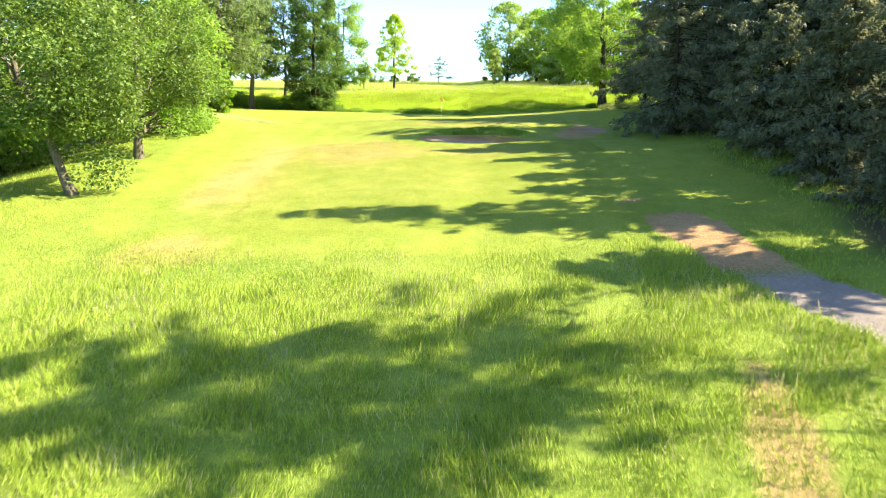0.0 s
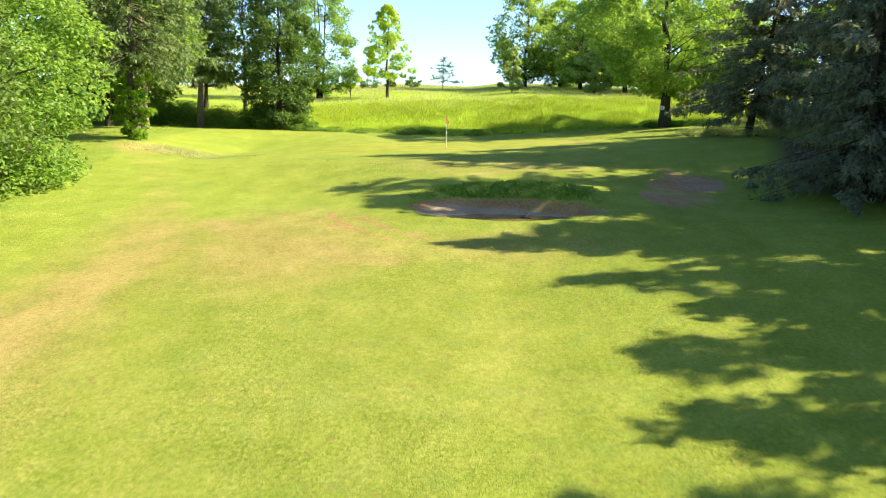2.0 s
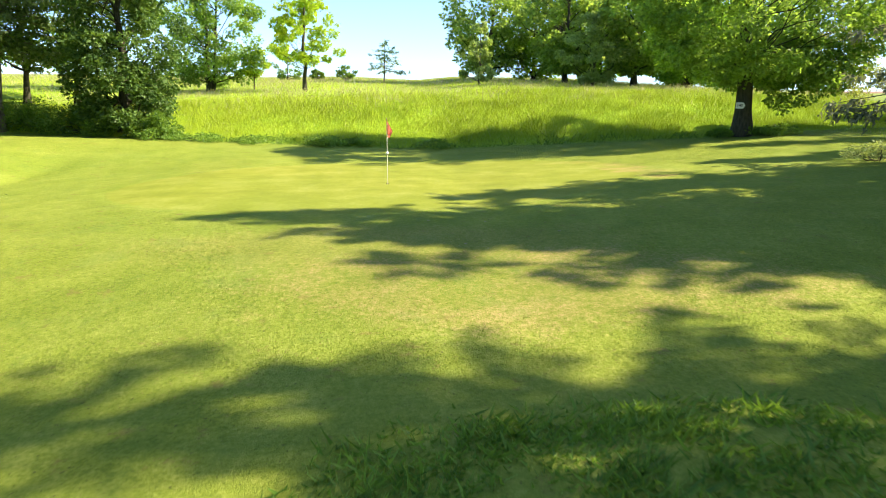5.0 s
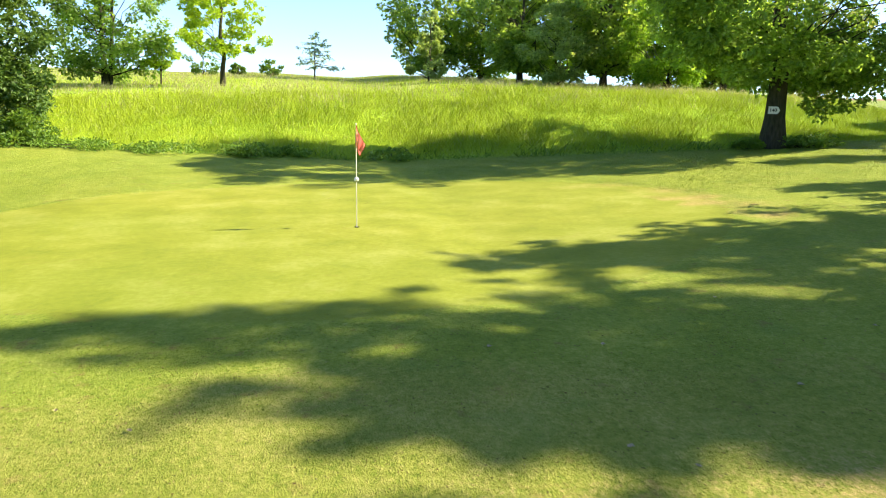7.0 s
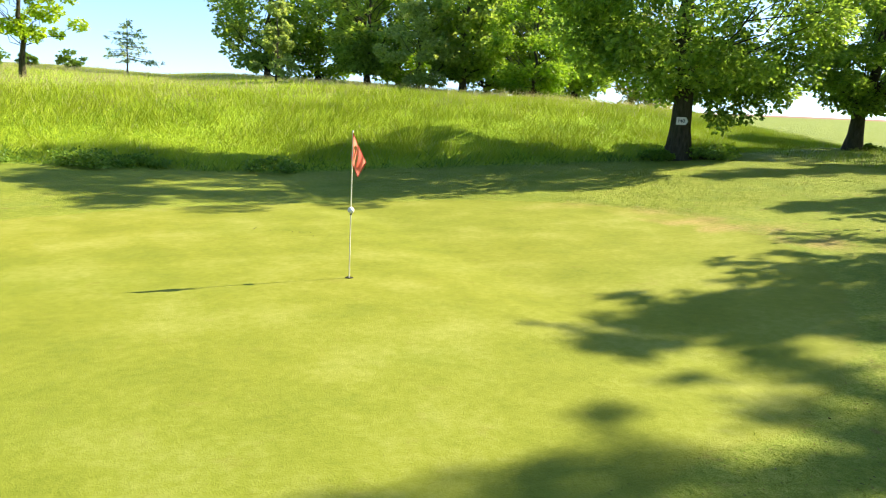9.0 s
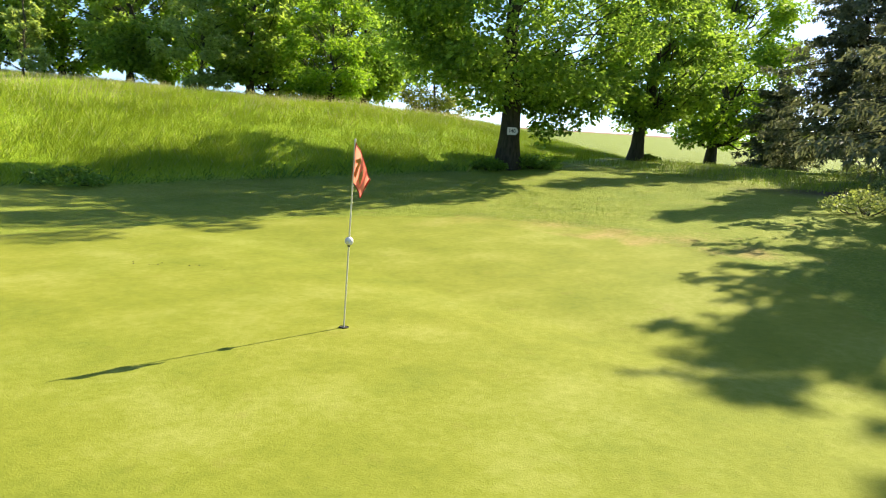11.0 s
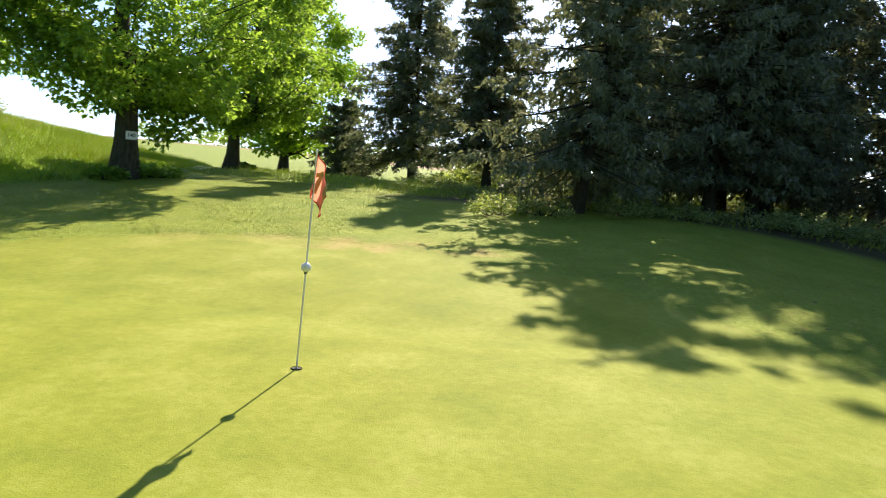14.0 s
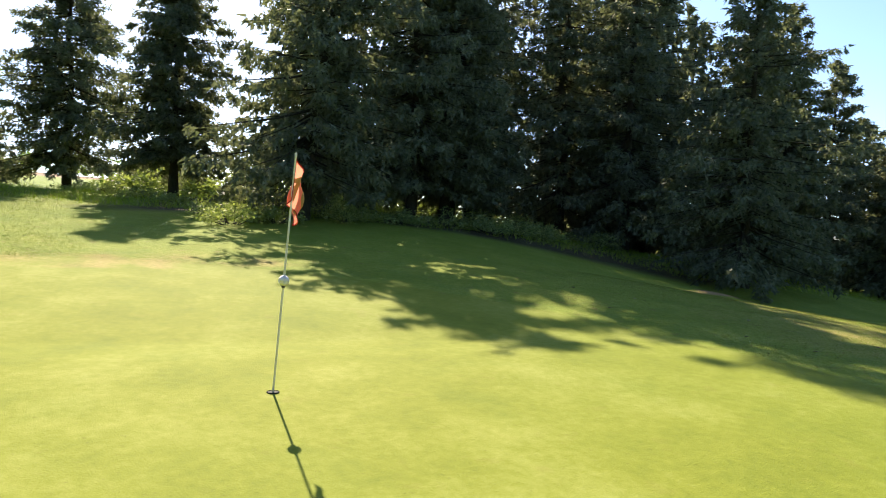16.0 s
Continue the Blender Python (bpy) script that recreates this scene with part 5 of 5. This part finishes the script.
# sunlit growth behind the spruces
hedge = bush("hedge_bush", (39.0, 69.0), 2.6, 2.6, "sunlit pale hedge bush behind the spruces", SCRUB, 2600, 0.28, 300, "hedge behind the spruces")
for n, (x, y) in enumerate([(40.5, 65.0), (40.0, 61.0), (41.0, 57.0), (40.0, 53.0), (40.5, 49.0), (39.5, 45.0), (39.0, 41.0), (38.0, 37.0), (36.5, 33.0), (35.0, 29.0), (33.0, 25.5), (42.0, 72.0)]):
    copy_thing(hedge, pose(x, y, ground_at(x, y), 0, 0, 47 * n))

# woods at the far side of the fields
far_rng = np.random.default_rng(88)
k = 260
ang = np.radians(far_rng.uniform(58, 128, k))
dist = far_rng.uniform(255, 300, k)
spots = np.stack([dist * np.sin(ang), 70 + dist * np.cos(ang)], 1)
clumps_at = np.column_stack([spots, land(spots[:, 0], spots[:, 1]) + far_rng.uniform(1.0, 5.5, k)])
v, f = leaf_cloud(far_rng, clumps_at, far_rng.uniform(2.5, 4.5, k), 7000, 1.7)
tagged(new("far_woods", mesh_of("far_woods", v, f, LEAF_DARK)), "far line of woods beyond the fields", "woods", kind="stuff")

# fallen leaves and crumbs
rng = np.random.default_rng(77)


def fallen_leaf(x, y, size, mat, turn, label):
    a = np.linspace(0, 2 * np.pi, 10, endpoint=False)
    r = size * (0.85 + 0.15 * np.cos(3 * a + 1.0))
    bm = bmesh.new()
    mid = bm.verts.new((0, 0, 0.012))
    ring = [bm.verts.new((q * math.cos(w), 0.7 * q * math.sin(w), 0.02 + 0.25 * size * abs(math.sin(w)))) for q, w in zip(r, a)]
    for i in range(10):
        bm.faces.new((mid, ring[i], ring[(i + 1) % 10]))
    me = bpy.data.meshes.new("fallen_leaf")
    bm.to_mesh(me)
    bm.free()
    me.materials.append(mat)
    ob = new("fallen_leaf", me)
    ob.matrix_world = pose(x, y, ground_at(x, y), 0, 0, turn)
    return tagged(ob, label, "leaf", "fallen leaves on the grass")


for x, y in ((0.42, 59.63), (0.82, 59.33), (-3.46, 60.35), (-0.24, 61.75), (4.16, 61.62), (1.03, 61.78), (-4.17, 60.83), (2.4, 60.4), (3.0, 63.0), (5.2, 62.4)):
    fallen_leaf(x, y, rng.uniform(0.025, 0.045), LITTER, rng.uniform(0, 360), "dry pale fallen leaf on the mown grass")
for i in range(12):
    fallen_leaf(-0.7 - 0.11 * i + rng.normal(0, 0.12), 73.1 + 0.10 * i + rng.normal(0, 0.09), rng.uniform(0.008, 0.026), DARK_LITTER, rng.uniform(0, 360), "dark crumb of dead leaf on the green")
